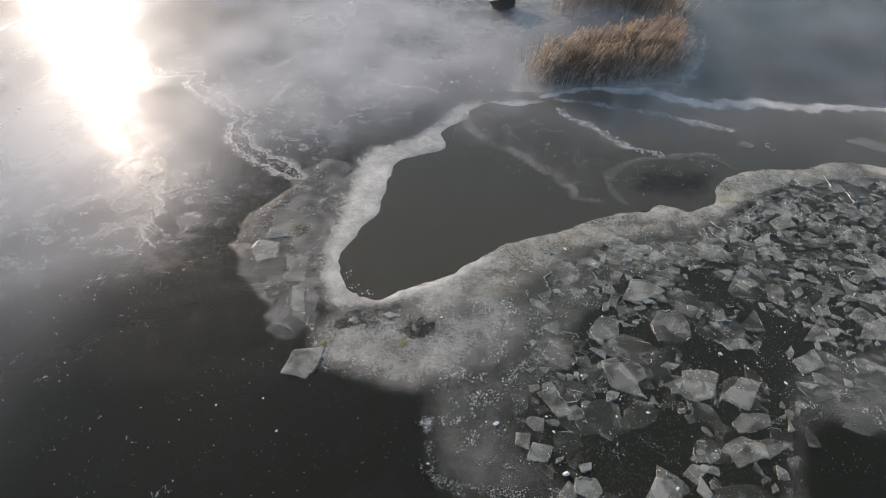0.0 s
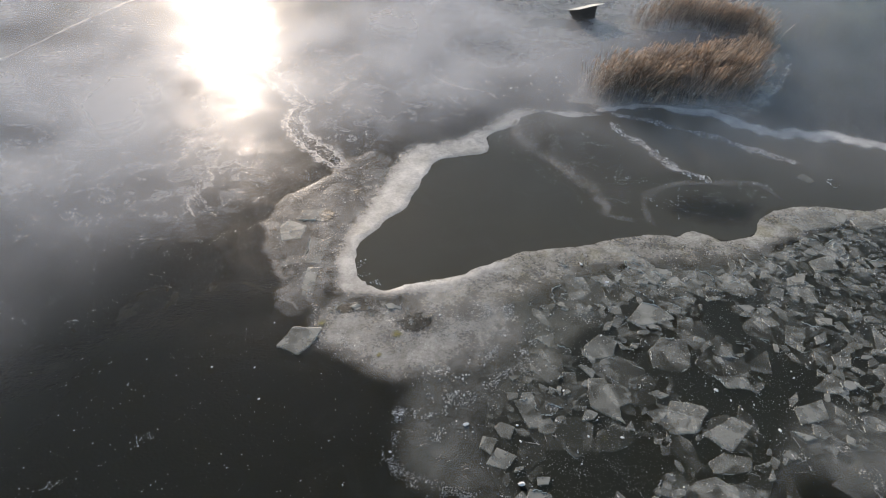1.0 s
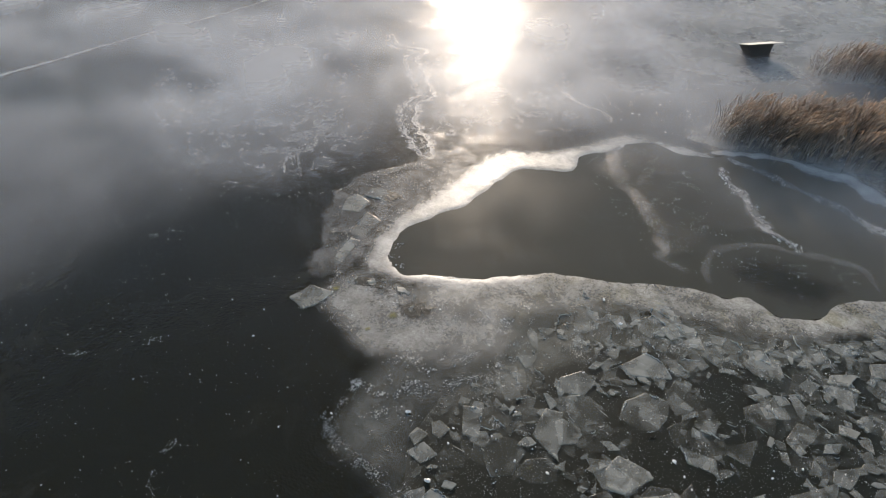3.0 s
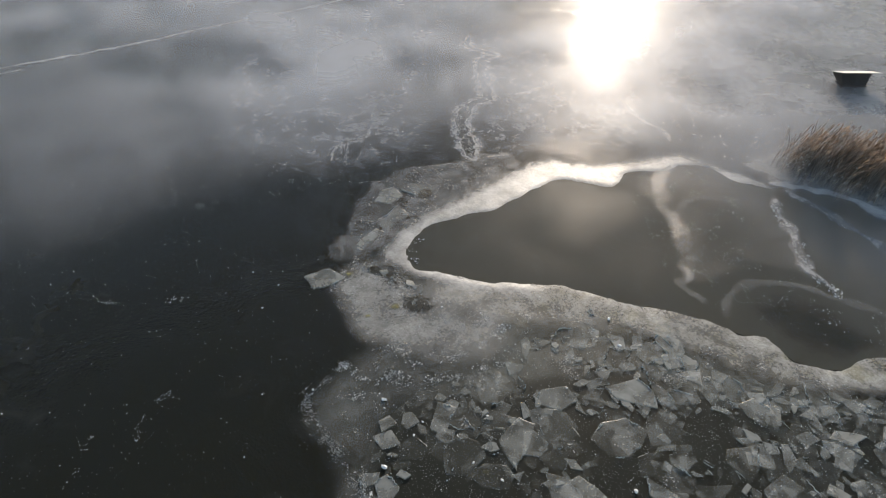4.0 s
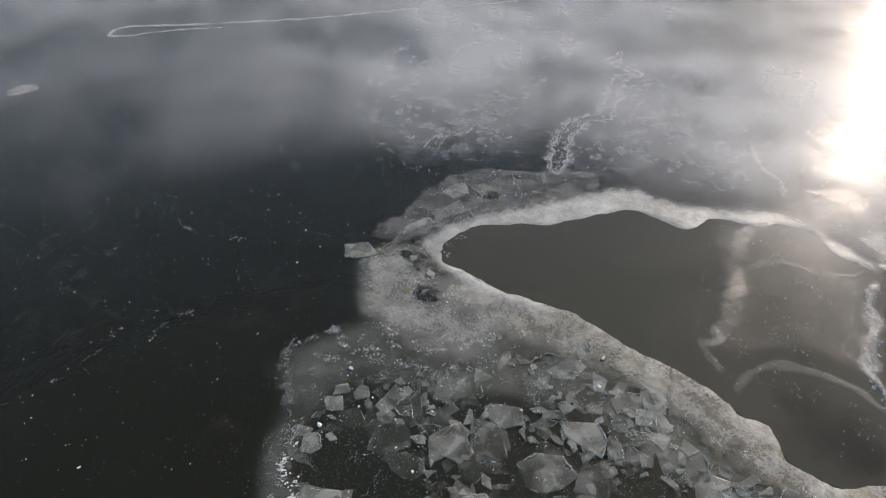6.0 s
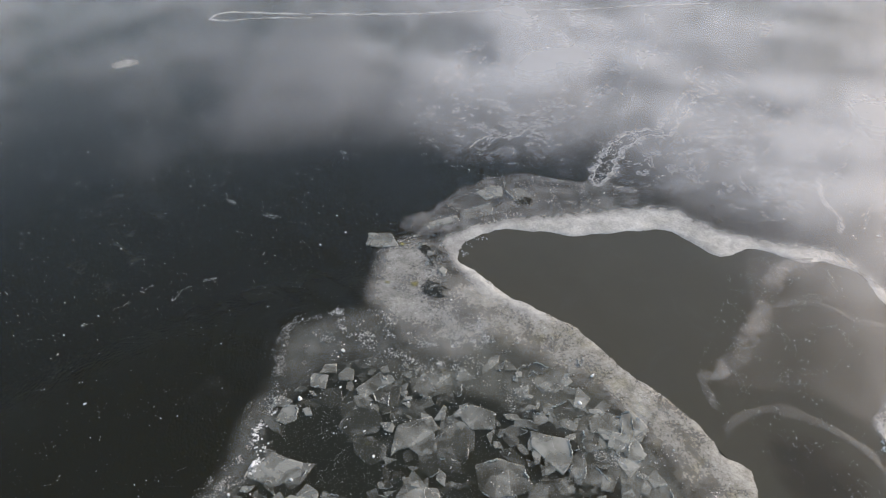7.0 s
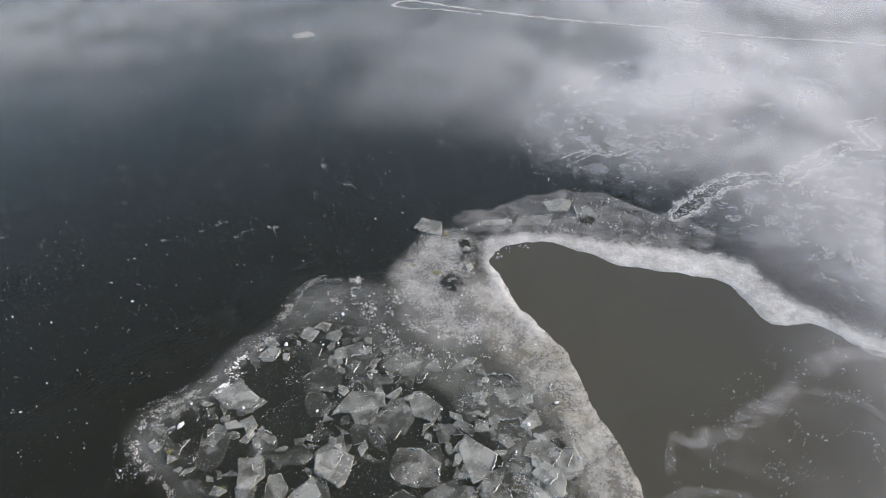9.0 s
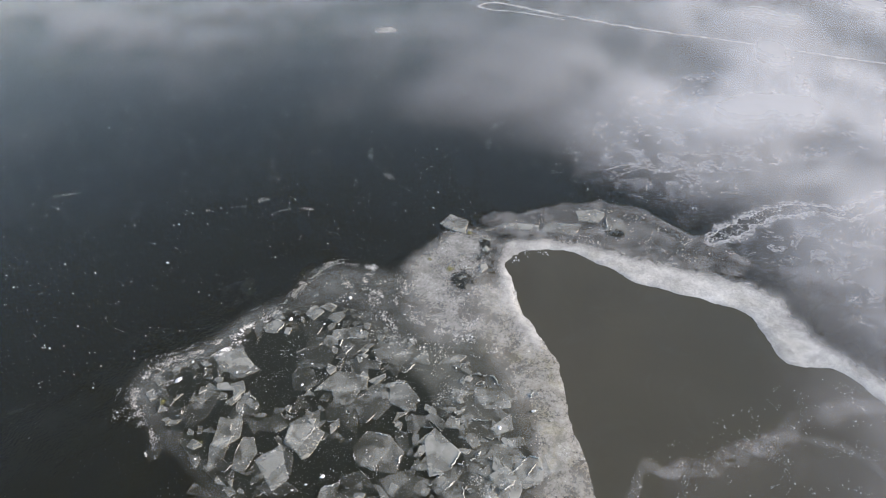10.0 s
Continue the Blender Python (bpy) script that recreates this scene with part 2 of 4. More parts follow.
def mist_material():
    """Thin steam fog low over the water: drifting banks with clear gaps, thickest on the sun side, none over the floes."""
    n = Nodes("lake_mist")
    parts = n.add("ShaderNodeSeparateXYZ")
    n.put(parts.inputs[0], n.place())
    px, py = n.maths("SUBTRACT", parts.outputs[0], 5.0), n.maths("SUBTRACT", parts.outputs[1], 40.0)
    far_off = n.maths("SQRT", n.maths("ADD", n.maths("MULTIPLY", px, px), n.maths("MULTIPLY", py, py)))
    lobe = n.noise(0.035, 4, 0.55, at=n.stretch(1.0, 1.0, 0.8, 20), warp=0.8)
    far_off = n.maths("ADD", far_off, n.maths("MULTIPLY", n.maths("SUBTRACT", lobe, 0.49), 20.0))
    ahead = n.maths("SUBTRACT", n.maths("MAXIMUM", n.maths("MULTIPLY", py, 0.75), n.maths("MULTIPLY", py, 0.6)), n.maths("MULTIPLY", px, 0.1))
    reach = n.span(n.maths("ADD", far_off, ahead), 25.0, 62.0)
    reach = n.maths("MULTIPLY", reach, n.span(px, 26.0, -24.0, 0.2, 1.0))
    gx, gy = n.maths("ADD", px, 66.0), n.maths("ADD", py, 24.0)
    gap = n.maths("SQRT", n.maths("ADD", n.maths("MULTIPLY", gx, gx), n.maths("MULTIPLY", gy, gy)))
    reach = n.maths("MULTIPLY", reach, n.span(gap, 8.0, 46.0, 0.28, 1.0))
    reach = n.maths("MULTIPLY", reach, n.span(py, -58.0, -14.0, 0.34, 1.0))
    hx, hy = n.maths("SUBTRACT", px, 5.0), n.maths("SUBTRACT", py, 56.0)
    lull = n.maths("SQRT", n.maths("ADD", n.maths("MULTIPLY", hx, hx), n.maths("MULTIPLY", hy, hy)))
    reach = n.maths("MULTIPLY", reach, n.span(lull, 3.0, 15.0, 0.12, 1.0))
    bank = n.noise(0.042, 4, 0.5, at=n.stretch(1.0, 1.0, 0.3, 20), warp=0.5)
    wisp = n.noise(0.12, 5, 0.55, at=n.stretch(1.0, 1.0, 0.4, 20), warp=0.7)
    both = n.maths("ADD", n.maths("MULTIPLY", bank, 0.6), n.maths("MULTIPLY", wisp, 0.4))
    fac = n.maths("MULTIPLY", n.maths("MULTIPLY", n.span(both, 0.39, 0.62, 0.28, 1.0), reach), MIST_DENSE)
    tint = rgb(0.90, 0.91, 0.93)
    d = n.add("ShaderNodeBsdfDiffuse")
    d.inputs["Color"].default_value = tint
    t = n.add("ShaderNodeBsdfTranslucent")
    t.inputs["Color"].default_value = tint
    g = n.add("ShaderNodeBsdfGlossy")
    g.inputs["Color"].default_value = tint
    g.inputs["Roughness"].default_value = 0.45
    scatter = n.blend(0.05, n.blend(0.4, d.outputs[0], t.outputs[0]), g.outputs[0])
    return n.done(n.blend(fac, n.clear(), scatter))


def board_material(name, a, b, rough):
    n = Nodes(name)
    grain = n.noise(3.0, 6, 0.65, at=n.stretch(1.0, 8.0, 1.0))
    return n.done(n.principled(n.mix(grain, rgb(*a), rgb(*b)), rough, 1.45, n.bump(grain, 0.2, 0.02)))


def weed_material():
    n = Nodes("frozen_weed")
    colour = n.mix(n.noise(2.0, 6, 0.7), rgb(0.10, 0.10, 0.03), rgb(0.30, 0.28, 0.10))
    fac = n.span(n.maths("ADD", n.attr("cover"), n.maths("MULTIPLY", n.maths("SUBTRACT", n.noise(3.0, 7, 0.8, warp=0.6), 0.5), 2.2)), 0.4, 1.0, 0.0, 0.75)
    return n.done(n.blend(fac, n.clear(), n.principled(colour, 0.8, 1.4, n.bump(n.noise(6.0), 0.5, 0.05))))


def dark_patch_material():
    """A hollow where dark water shows through crushed ice."""
    n = Nodes("crushed_dark_hollow")
    fac = n.span(n.maths("ADD", n.attr("cover"), n.maths("MULTIPLY", n.maths("SUBTRACT", n.noise(1.9, 8, 0.8, warp=0.8), 0.5), 3.4)), 0.5, 0.95, 0.0, 0.9)
    colour = n.mix(crushed(n, 7.0, 0.5), rgb(0.02, 0.022, 0.018), rgb(0.5, 0.5, 0.48))
    return n.done(n.blend(fac, n.clear(), n.principled(colour, 0.35, 1.31, n.bump(n.noise(3.0, 6, 0.7), 0.4, 0.06))))


LAKE, POND, SLUSH, FLOE = lake_material(), pond_material(), slush_material(), floe_material()
SHELF = cover_material("white_snow_ice", 0.96, 0.6, (0.41, 0.405, 0.39), (0.66, 0.65, 0.62), 0.12, 0.12, 0.38, 0.85, 0.3, 0.0, 0.3, 1.5, rag=1.6)
SHORE = cover_material("trodden_shore_ice", 0.90, 0.14, (0.36, 0.35, 0.31), (0.66, 0.64, 0.59), 0.22, 0.35, 0.42, grain=0.34, rag=0.9, cloudy=0.65)
APRON = cover_material("grey_snow_ice", 0.66, 0.20, (0.35, 0.35, 0.33), (0.62, 0.61, 0.58), 0.42, 0.0, 0.4, 0.95, 0.6, grain=0.4, rag=0.35, cloudy=0.35)
BAND = cover_material("thin_grey_ice", 0.58, 0.18, (0.28, 0.28, 0.27), (0.52, 0.52, 0.51), 0.08, 0.0, 0.34, 0.5, 0.35, 0.6, grain=0.25, rag=0.6)
FROST = cover_material("bubbly_frosted_ice", 0.29, 0.05, (0.31, 0.33, 0.31), (0.52, 0.53, 0.50), 0.2, 0.0, 0.4, 1.0, 0.5, grain=0.7, rag=0.4, cloudy=0.45)
DULL = cover_material("refrozen_grey_ice", 0.40, 0.10, (0.24, 0.25, 0.22), (0.38, 0.39, 0.35), 0.25, 0.0, 0.4, 0.9, grain=0.4, rag=0.8)
VEIN = cover_material("crushed_ice_vein", 0.60, 0.03, (0.38, 0.38, 0.38), (0.70, 0.70, 0.70), 0.45, 0.0, 0.36, 0.8, 0.6, grain=0.7, rag=2.6)
STRIP = cover_material("white_ice_strip", 0.97, 0.5, (0.46, 0.46, 0.46), (0.74, 0.74, 0.73), 0.25, 0.0, 0.36, 0.9)
RING = cover_material("faint_ice_ring", 0.26, 0.05, (0.3, 0.3, 0.29), (0.5, 0.5, 0.48), 0.5, 0.0, 0.34, 0.9, 0.4, grain=0.7, rag=2.6, crumb=0.5)
MARBLE = cover_material("torn_frost_film", 0.46, 0.04, (0.38, 0.39, 0.40), (0.62, 0.63, 0.65), 0.2, 0.0, 0.24, 1.0, 0.15, 0.9, grain=0.35)
GLITTER = cover_material("glittering_crushed_skin", 0.22, 0.02, (0.16, 0.155, 0.145), (0.32, 0.31, 0.30), 0.7, 0.0, 0.24, 0.9, 1.0, grain=0.8, crumb=0.28)
GLINT = cover_material("crushed_glittering_vein", 0.48, 0.05, (0.22, 0.215, 0.205), (0.44, 0.43, 0.42), 0.5, 0.0, 0.24, 0.8, 1.0, grain=0.8, rag=2.6, crumb=0.5)
DEEP = cover_material("clear_dark_pool", 0.5, 0.28, (0.008, 0.009, 0.007), (0.014, 0.015, 0.012), 0.0, 0.0, 0.3, 1.0, 0.05)
# pale colour in place of low mist and the bright sky mirrored far out
HAZE_PALE = cover_material("painted_haze_sheet", 0.55, 0.22, (0.40, 0.41, 0.42), (0.58, 0.585, 0.595), 0.0, 0.0, 0.3, 1.0, 0.1, 0.0, grain=0.2, rag=1.0, cloudy=0.7)
CRACK = crack_material()
HOLLOW = dark_patch_material()
SNOW, GRIT = snow_material("clean_snow", (0.85, 0.86, 0.87)), snow_material("ice_crumbs", (0.62, 0.64, 0.64))
STEM = reed_material("reed_stem", (0.07, 0.06, 0.055), (0.76, 0.68, 0.62))
PLUME = reed_material("reed_plume", (0.15, 0.10, 0.075), (0.76, 0.59, 0.46))
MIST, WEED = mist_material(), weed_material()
BOARD, ROOF = board_material("tarred_board", (0.02, 0.02, 0.02), (0.045, 0.042, 0.04), 0.7), board_material("pale_roof_sheet", (0.6, 0.6, 0.6), (0.75, 0.75, 0.75), 0.35)


# ---- helpers for the things ----
def link_mesh(name, verts, faces, material, parent=None, cover=None, key="cover", smooth=False):
    me = bpy.data.meshes.new(name)
    me.from_pydata([tuple(v) for v in verts], [], faces)
    if cover is not None:
        me.attributes.new(key, "FLOAT", "POINT").data.foreach_set("value", np.asarray(cover, dtype=np.float32))
    if smooth:
        me.polygons.foreach_set("use_smooth", [True] * len(me.polygons))
    me.materials.append(material)
    me.update()
    ob = new(name, me)
    if parent is not None:
        ob.parent = parent
    return ob


def part(name, bm, material, parent, label=""):
    me = bpy.data.meshes.new(name)
    bm.to_mesh(me)
    bm.free()
    me.materials.append(material)
    ob = new(name, me)
    ob.parent = parent
    return tagged(ob, label)


def curve_through(points, closed, step):
    """A smooth line through a few plan points, in steps of about that many metres."""
    p = np.array(points, float)
    n = len(p)
    out = []
    for i in range(n if closed else n - 1):
        if closed:
            a, b, c, d = p[(i - 1) % n], p[i], p[(i + 1) % n], p[(i + 2) % n]
        else:
            a, b, c, d = p[max(i - 1, 0)], p[i], p[i + 1], p[min(i + 2, n - 1)]
        k = max(2, int(np.hypot(*(c - b)[:2]) / step))
        for u in np.arange(k) / k:
            out.append(0.5 * (2 * b + (c - a) * u + (2 * a - 5 * b + 4 * c - d) * u**2 + (3 * b - a - 3 * c + d) * u**3))
    if not closed:
        out.append(p[-1])
    return np.array(out)


def reach_to(x, y, line, closed):
    """Distance from each place to a line."""
    a = line if closed else line[:-1]
    b = np.roll(line, -1, 0) if closed else line[1:]
    best = np.full(x.shape, 1e9)
    for (ax, ay), (bx, by) in zip(a[:, :2], b[:, :2]):
        dx, dy = bx - ax, by - ay
        u = np.clip(((x - ax) * dx + (y - ay) * dy) / (dx * dx + dy * dy + 1e-9), 0, 1)
        best = np.minimum(best, np.hypot(x - ax - u * dx, y - ay - u * dy))
    return best


def within(x, y, ring):
    inside = np.zeros(np.shape(x), bool)
    for (ax, ay), (bx, by) in zip(ring[:, :2], np.roll(ring, -1, 0)[:, :2]):
        cross = (ay > y) != (by > y)
        inside ^= cross & (x < (bx - ax) * (y - ay) / (by - ay + 1e-12) + ax)
    return inside


def rough(x, y, scale, seed=0.0, octaves=4):
    flat = [noise.fractal(Vector((a * scale, b * scale, seed)), 0.9, 2.0, octaves) for a, b in zip(np.ravel(x), np.ravel(y))]
    return np.reshape(flat, np.shape(x))


def sheet(name, ring, material, cell=0.35, thick=0.1, fade=0.8, firm=(), sink=-0.08, jitter=0.3, lumps=0.03, base=0.0, seed=1.0):
    """A sheet of ice or water on the lake. ring: its outline; firm: the stretch of outline, as a line, at which it
    breaks off sharply; elsewhere it thins out over `fade` metres."""
    line = curve_through(ring, True, 0.6)
    lo, hi = line.min(0) - 1.5, line.max(0) + 1.5
    nx, ny = int((hi[0] - lo[0]) / cell) + 1, int((hi[1] - lo[1]) / cell) + 1
    gx, gy = np.meshgrid(lo[0] + cell * np.arange(nx), lo[1] + cell * np.arange(ny))
    sd = reach_to(gx, gy, line, True) * np.where(within(gx, gy, line), 1, -1)
    near = np.abs(sd) < 2.0
    sd[near] += jitter * rough(gx[near], gy[near], 0.55, seed)
    if len(firm):
        hard = reach_to(line[:, 0], line[:, 1], curve_through(firm, False, 0.6), False) < 0.7
        loose = np.full(sd.shape, 1e9)
        for k in np.nonzero(~hard)[0]:
            loose = np.minimum(loose, np.hypot(gx - line[k, 0], gy - line[k, 1]))
        cover = np.where(sd > -0.4, np.clip((loose - 0.3 + np.minimum(sd, 0) * 0.3) / fade, 0, 1), 0)
    else:
        cover = np.clip(sd / fade, 0, 1)
    keep = sd > -cell * 1.6
    level = np.clip(sd / 0.5, 0, 1)
    z = base + thick * level * (2 - level) + sink * np.clip(-sd / 0.3, 0, 2)
    if lumps:
        inner = keep & (sd > 0)
        z[inner] += lumps * level[inner] * rough(gx[inner], gy[inner], 0.45, seed + 7)
    number = -np.ones(gx.shape, int)
    number[keep] = np.arange(keep.sum())
    verts = np.stack([gx[keep], gy[keep], z[keep]], 1)
    a, b, c, d = number[:-1, :-1], number[:-1, 1:], number[1:, 1:], number[1:, :-1]
    good = (a >= 0) & (b >= 0) & (c >= 0) & (d >= 0)
    faces = np.stack([a[good], b[good], c[good], d[good]], 1).tolist()
    return link_mesh(name, verts.tolist(), faces, material, cover=cover[keep], smooth=True)


def flat_sheet(name, ring, material, z):
    line = curve_through(ring, True, 0.8)
    return link_mesh(name, [(x, y, z) for x, y in line], [list(range(len(line)))], material)


def strip(name, points, material, height=0.05, step=0.3, ragged=0.35, base=0.012, seed=3.0, across=6):
    """A winding strip of ice. points: x, y and half width."""
    line = curve_through(points, False, step)
    way = np.gradient(line[:, :2], axis=0)
    way /= np.linalg.norm(way, axis=1)[:, None] + 1e-9
    side = np.stack([-way[:, 1], way[:, 0]], 1)
    verts, cover, faces = [], [], []
    cols = across + 1
    for i, (x, y, w) in enumerate(line):
        wob = ragged * w * noise.fractal(Vector((x * 0.5, y * 0.5, seed)), 0.9, 2.0, 4)
        slim = w * (1 + ragged * 1.4 * noise.fractal(Vector((x * 0.4, y * 0.4, seed + 9)), 0.9, 2.0, 4))
        end = min(1.0, i / 4, (len(line) - 1 - i) / 4)
        for j in range(cols):
            v = 2 * j / across - 1
            px, py = x + side[i, 0] * (v * slim + wob), y + side[i, 1] * (v * slim + wob)
            c = (1 - abs(v)) * end
            verts.append((px, py, base + height * min(1, 1.6 * c) * (1 + 0.5 * noise.noise(Vector((px, py, seed))))))
            cover.append(min(1, 1.15 * c))
        if i:
            a = (i - 1) * cols
            faces += [(a + j, a + j + 1, a + cols + j + 1, a + cols + j) for j in range(across)]
    return link_mesh(name, verts, faces, material, cover=cover, smooth=True)


# ---- the lake ----
lake = link_mesh("water", [(-2500, -2500, 0), (2500, -2500, 0), (2500, 2500, 0), (-2500, 2500, 0)], [(0, 1, 2, 3)], LAKE)
tagged(lake, "dark lake surface under a thin skin of new ice", "lake", kind="structure")

# the pond's edge, from the neck in the north round the west end and along the south shore
NORTH_EDGE = [(12.6, 67.3), (9.6, 66.0), (6.5, 66.5), (4.3, 65.5), (3.3, 62.7), (0.9, 60.2), (1.1, 56.7), (-1.5, 55.4), (-3.5, 54.1), (-4.1, 51.6),
              (-4.5, 48.2), (-4.7, 45.9), (-6.0, 43.7), (-7.0, 41.5), (-7.4, 39.3), (-6.8, 37.1), (-5.9, 35.6), (-4.8, 34.9), (-3.1, 35.1)]
SOUTH_EDGE = [(-3.1, 35.1), (-1.5, 36.3), (1.3, 37.6), (3.5, 39.3), (5.4, 41.0), (8.0, 42.3), (10.8, 43.2), (13.3, 44.6), (16.0, 45.7), (18.9, 46.2), (20.0, 47.1),
              (22.4, 46.2), (25.1, 47.6), (26.0, 50.0), (29.1, 52.4), (33.0, 53.0), (36.4, 53.2), (38.6, 54.3), (42.7, 53.6), (48.0, 51.5)]
pond = flat_sheet("pond_water", NORTH_EDGE[::-1] + [(14, 69), (18, 70.5), (25, 70.0), (30, 66.5), (42, 65.8), (52, 65), (60, 60), (52, 48)] + SOUTH_EDGE[::-1][1:-1], POND, 0.008)
tagged(pond, "open brownish water ringed by ice", "water", kind="structure")

FIELD = [(6, 21), (8, 18.6), (12.6, 17.3), (14, 15.7), (15.5, 14.5), (17, 14.7), (20.6, 20.5), (23, 25), (30, 27), (40, 27), (47, 36), (52, 46), (46, 51),
         (38, 51.5), (31, 49), (25, 44.5), (19, 41.5), (13, 39.5), (9.5, 37), (7.5, 34), (7.5, 30.5), (5.4, 26.7), (5.2, 23.7)]
slush = flat_sheet("slush", FIELD, SLUSH, 0.006)
tagged(slush, "black refrozen water with tiny white crystals", "water", kind="structure")

# ---- ice sheets ----
def ice(name, label, ring, material, **more):
    return tagged(sheet(name, ring, material, **more), label, "ice sheet", kind="structure")


ice("ice_shelf", "wide white snow ice round the pond with a scalloped edge",
    NORTH_EDGE + SOUTH_EDGE[1:5] + [(6.3, 39.6), (4.6, 37.4), (2.2, 35.4), (-1.0, 33.9), (-3.6, 33.0), (-5.6, 32.7), (-7.4, 32.9), (-9.1, 34.7), (-9.9, 38), (-9.9, 41.5), (-9.3, 46), (-8.8, 51), (-8.3, 54.7), (-6.9, 57.6),
                  (-4, 59), (-1.5, 61.5), (0, 64), (2, 67.3), (7.1, 68.4), (12.3, 68.5)], SHELF, cell=0.28, thick=0.035, sink=-0.04, lumps=0.012, jitter=0.35, fade=2.3, firm=NORTH_EDGE + SOUTH_EDGE[1:5], base=0.012)
ice("shore_ice", "dirty white ice bank along the open water",
    SOUTH_EDGE + [(46, 49.5), (40, 50.4), (34, 49.6), (29, 46.8), (25, 43.4), (21, 41.6), (17, 41.2), (13, 39.8), (9.8, 37.4), (6.5, 34.6), (3, 33), (-1, 32), (-4, 33.2)], SHORE,
    cell=0.3, thick=0.018, sink=-0.04, fade=3.0, firm=SOUTH_EDGE[1:], lumps=0.012, seed=2.0, base=0.012)
ice("ice_apron", "grey frosted ice apron with crushed patches",
    [(-9.3, 32), (-8.6, 29.4), (-7.4, 27.9), (-5.3, 27.0), (-3.2, 26.2), (-0.9, 25.8), (0.6, 26.4), (2.4, 27.2), (5, 28.4), (7.0, 30.6), (7.6, 33), (6, 35.3), (8.5, 38.2), (4, 37.8),
     (0, 36.2), (-4, 34.4), (-7.5, 34.6)], APRON, thick=0.04, fade=2.3, seed=3.0, base=0.012, lumps=0.01, jitter=0.15)
ice("thin_ice", "thin grey ice cracked into plates beside the white shelf",
    [(-10.2, 54.5), (-12.6, 52.6), (-14, 48.4), (-16.2, 44.8), (-16.3, 41.3), (-15, 38), (-13, 35.2), (-11.6, 32), (-9.4, 30.5), (-8, 33), (-8.6, 37), (-8.6, 42), (-8, 47),
     (-7.4, 54)], BAND, thick=0.03, fade=1.1, seed=4.0, base=0.008, jitter=0.6, lumps=0.01)
ice("frosted_ice", "grey frosted ice full of bubbles round the broken floes",
    [(3, 31), (-0.6, 28.5), (-0.9, 23.8), (-0.6, 20.6), (0.6, 19.2), (2.6, 18.3), (4.7, 18.1), (6.0, 17.5), (8.4, 15.9), (11.1, 15.1), (13.3, 13.6), (15, 12.2), (16.9, 12.2), (19.0, 13.5),
     (20.4, 16), (21.5, 18.2), (21.9, 20.6), (23.5, 23.2), (25, 23.0), (27.2, 22.6), (34, 22), (42, 24), (40, 30), (30, 30.5), (25.5, 30.5), (23.0, 28.5), (21.5, 25.2), (20.0, 21.5), (18.2, 18.5), (16.8, 16.6), (15.4, 16.3),
     (14, 17.6), (12.6, 19.0), (9.9, 18.9), (8.6, 19.9), (7.2, 21.2), (6.4, 23.2), (7.4, 26.5), (8, 31)], FROST, thick=0.03, fade=1.9, seed=5.0, base=0.008, jitter=0.2, lumps=0.01)
ice("refrozen_ice", "dull grey refrozen ice between the apron and the floes",
    [(3, 30), (6, 26), (9, 28), (11, 32), (14, 36), (20, 38.5), (27, 43), (31, 48.2), (24, 45), (18, 43), (12, 41.6), (7, 39), (4, 35)], DULL, thick=0.012, fade=2.0, seed=11.0, base=0.009, jitter=0.8, lumps=0.0)
ice("frost_film", "marbled film of frost on the lake ice",
    [(-9, 53), (-6, 58.5), (-1, 63), (1, 68), (-1, 76), (-10, 84), (-22, 88), (-34, 84), (-37, 77), (-29, 68), (-23, 60), (-18, 53.5), (-13.5, 52)], MARBLE,
    cell=0.6, thick=0.01, fade=5.0, seed=6.0, base=0.006, lumps=0.0, jitter=1.5)
# real frost veins, but run nearer the shelf to paint in bright haze
ice("frost_film", "thin marbled frost film, spread wider to pale the lake like haze",
    [(-13.5, 51.5), (-15.4, 45), (-18, 39), (-26, 34), (-40, 34), (-52, 42), (-62, 56), (-58, 74), (-40, 82), (-31, 72), (-24, 62), (-19, 56)], MARBLE, cell=0.8, thick=0.01, fade=7.0, seed=6.5, base=0.006, lumps=0.0, jitter=2.0)
# added pale sheet: haze and sky reflection laid on the ice as colour
ice("haze_sheet", "smooth pale sheet painting haze and reflected sky beyond the pond",
    [(-6, 70), (4, 71.5), (10, 74), (14, 80), (22, 86), (32, 92), (39, 104), (40, 130), (20, 150), (-12, 146), (-26, 122), (-22, 96), (-14, 80)], HAZE_PALE,
    cell=1.0, thick=0.004, fade=9.0, seed=14.0, base=0.005, lumps=0.0, jitter=2.0, sink=-0.02)
ice("ice_film", "film of glittering new ice in the pond",
    [(4.0, 65.0), (2.4, 62.5), (1.8, 58.5), (3.2, 57), (6.0, 55.8), (9, 52.5), (11.8, 49), (14.2, 48.5), (15.4, 51), (16.6, 54.5), (20.5, 56.5), (17, 60.5), (13.5, 65.5), (10, 66), (8, 65.7)], GLITTER,
    cell=0.4, thick=0.01, fade=2.0, seed=7.0, base=0.012, lumps=0.0, jitter=0.6)
ice("frost_rim", "grey frosted ice round the foot of the reeds",
    [(8, 69.5), (12, 68.2), (16, 69), (22, 69.6), (28.5, 69.6), (32.4, 74), (35, 84), (36.3, 92), (34, 93), (29, 89.5), (20, 85), (11.5, 79.5), (9, 74)], APRON,
    cell=0.4, thick=0.02, fade=1.6, seed=8.0, base=0.01, lumps=0.0, jitter=0.9)
ice("frost_rim", "grey frosted ice round the foot of the reeds",
    [(16.5, 94), (26, 94), (31, 92), (35.6, 91), (36.5, 98), (29, 102.5), (18, 101.5)], APRON, cell=0.5, thick=0.02, fade=1.4, seed=8.5, base=0.01, lumps=0.0, jitter=0.9)
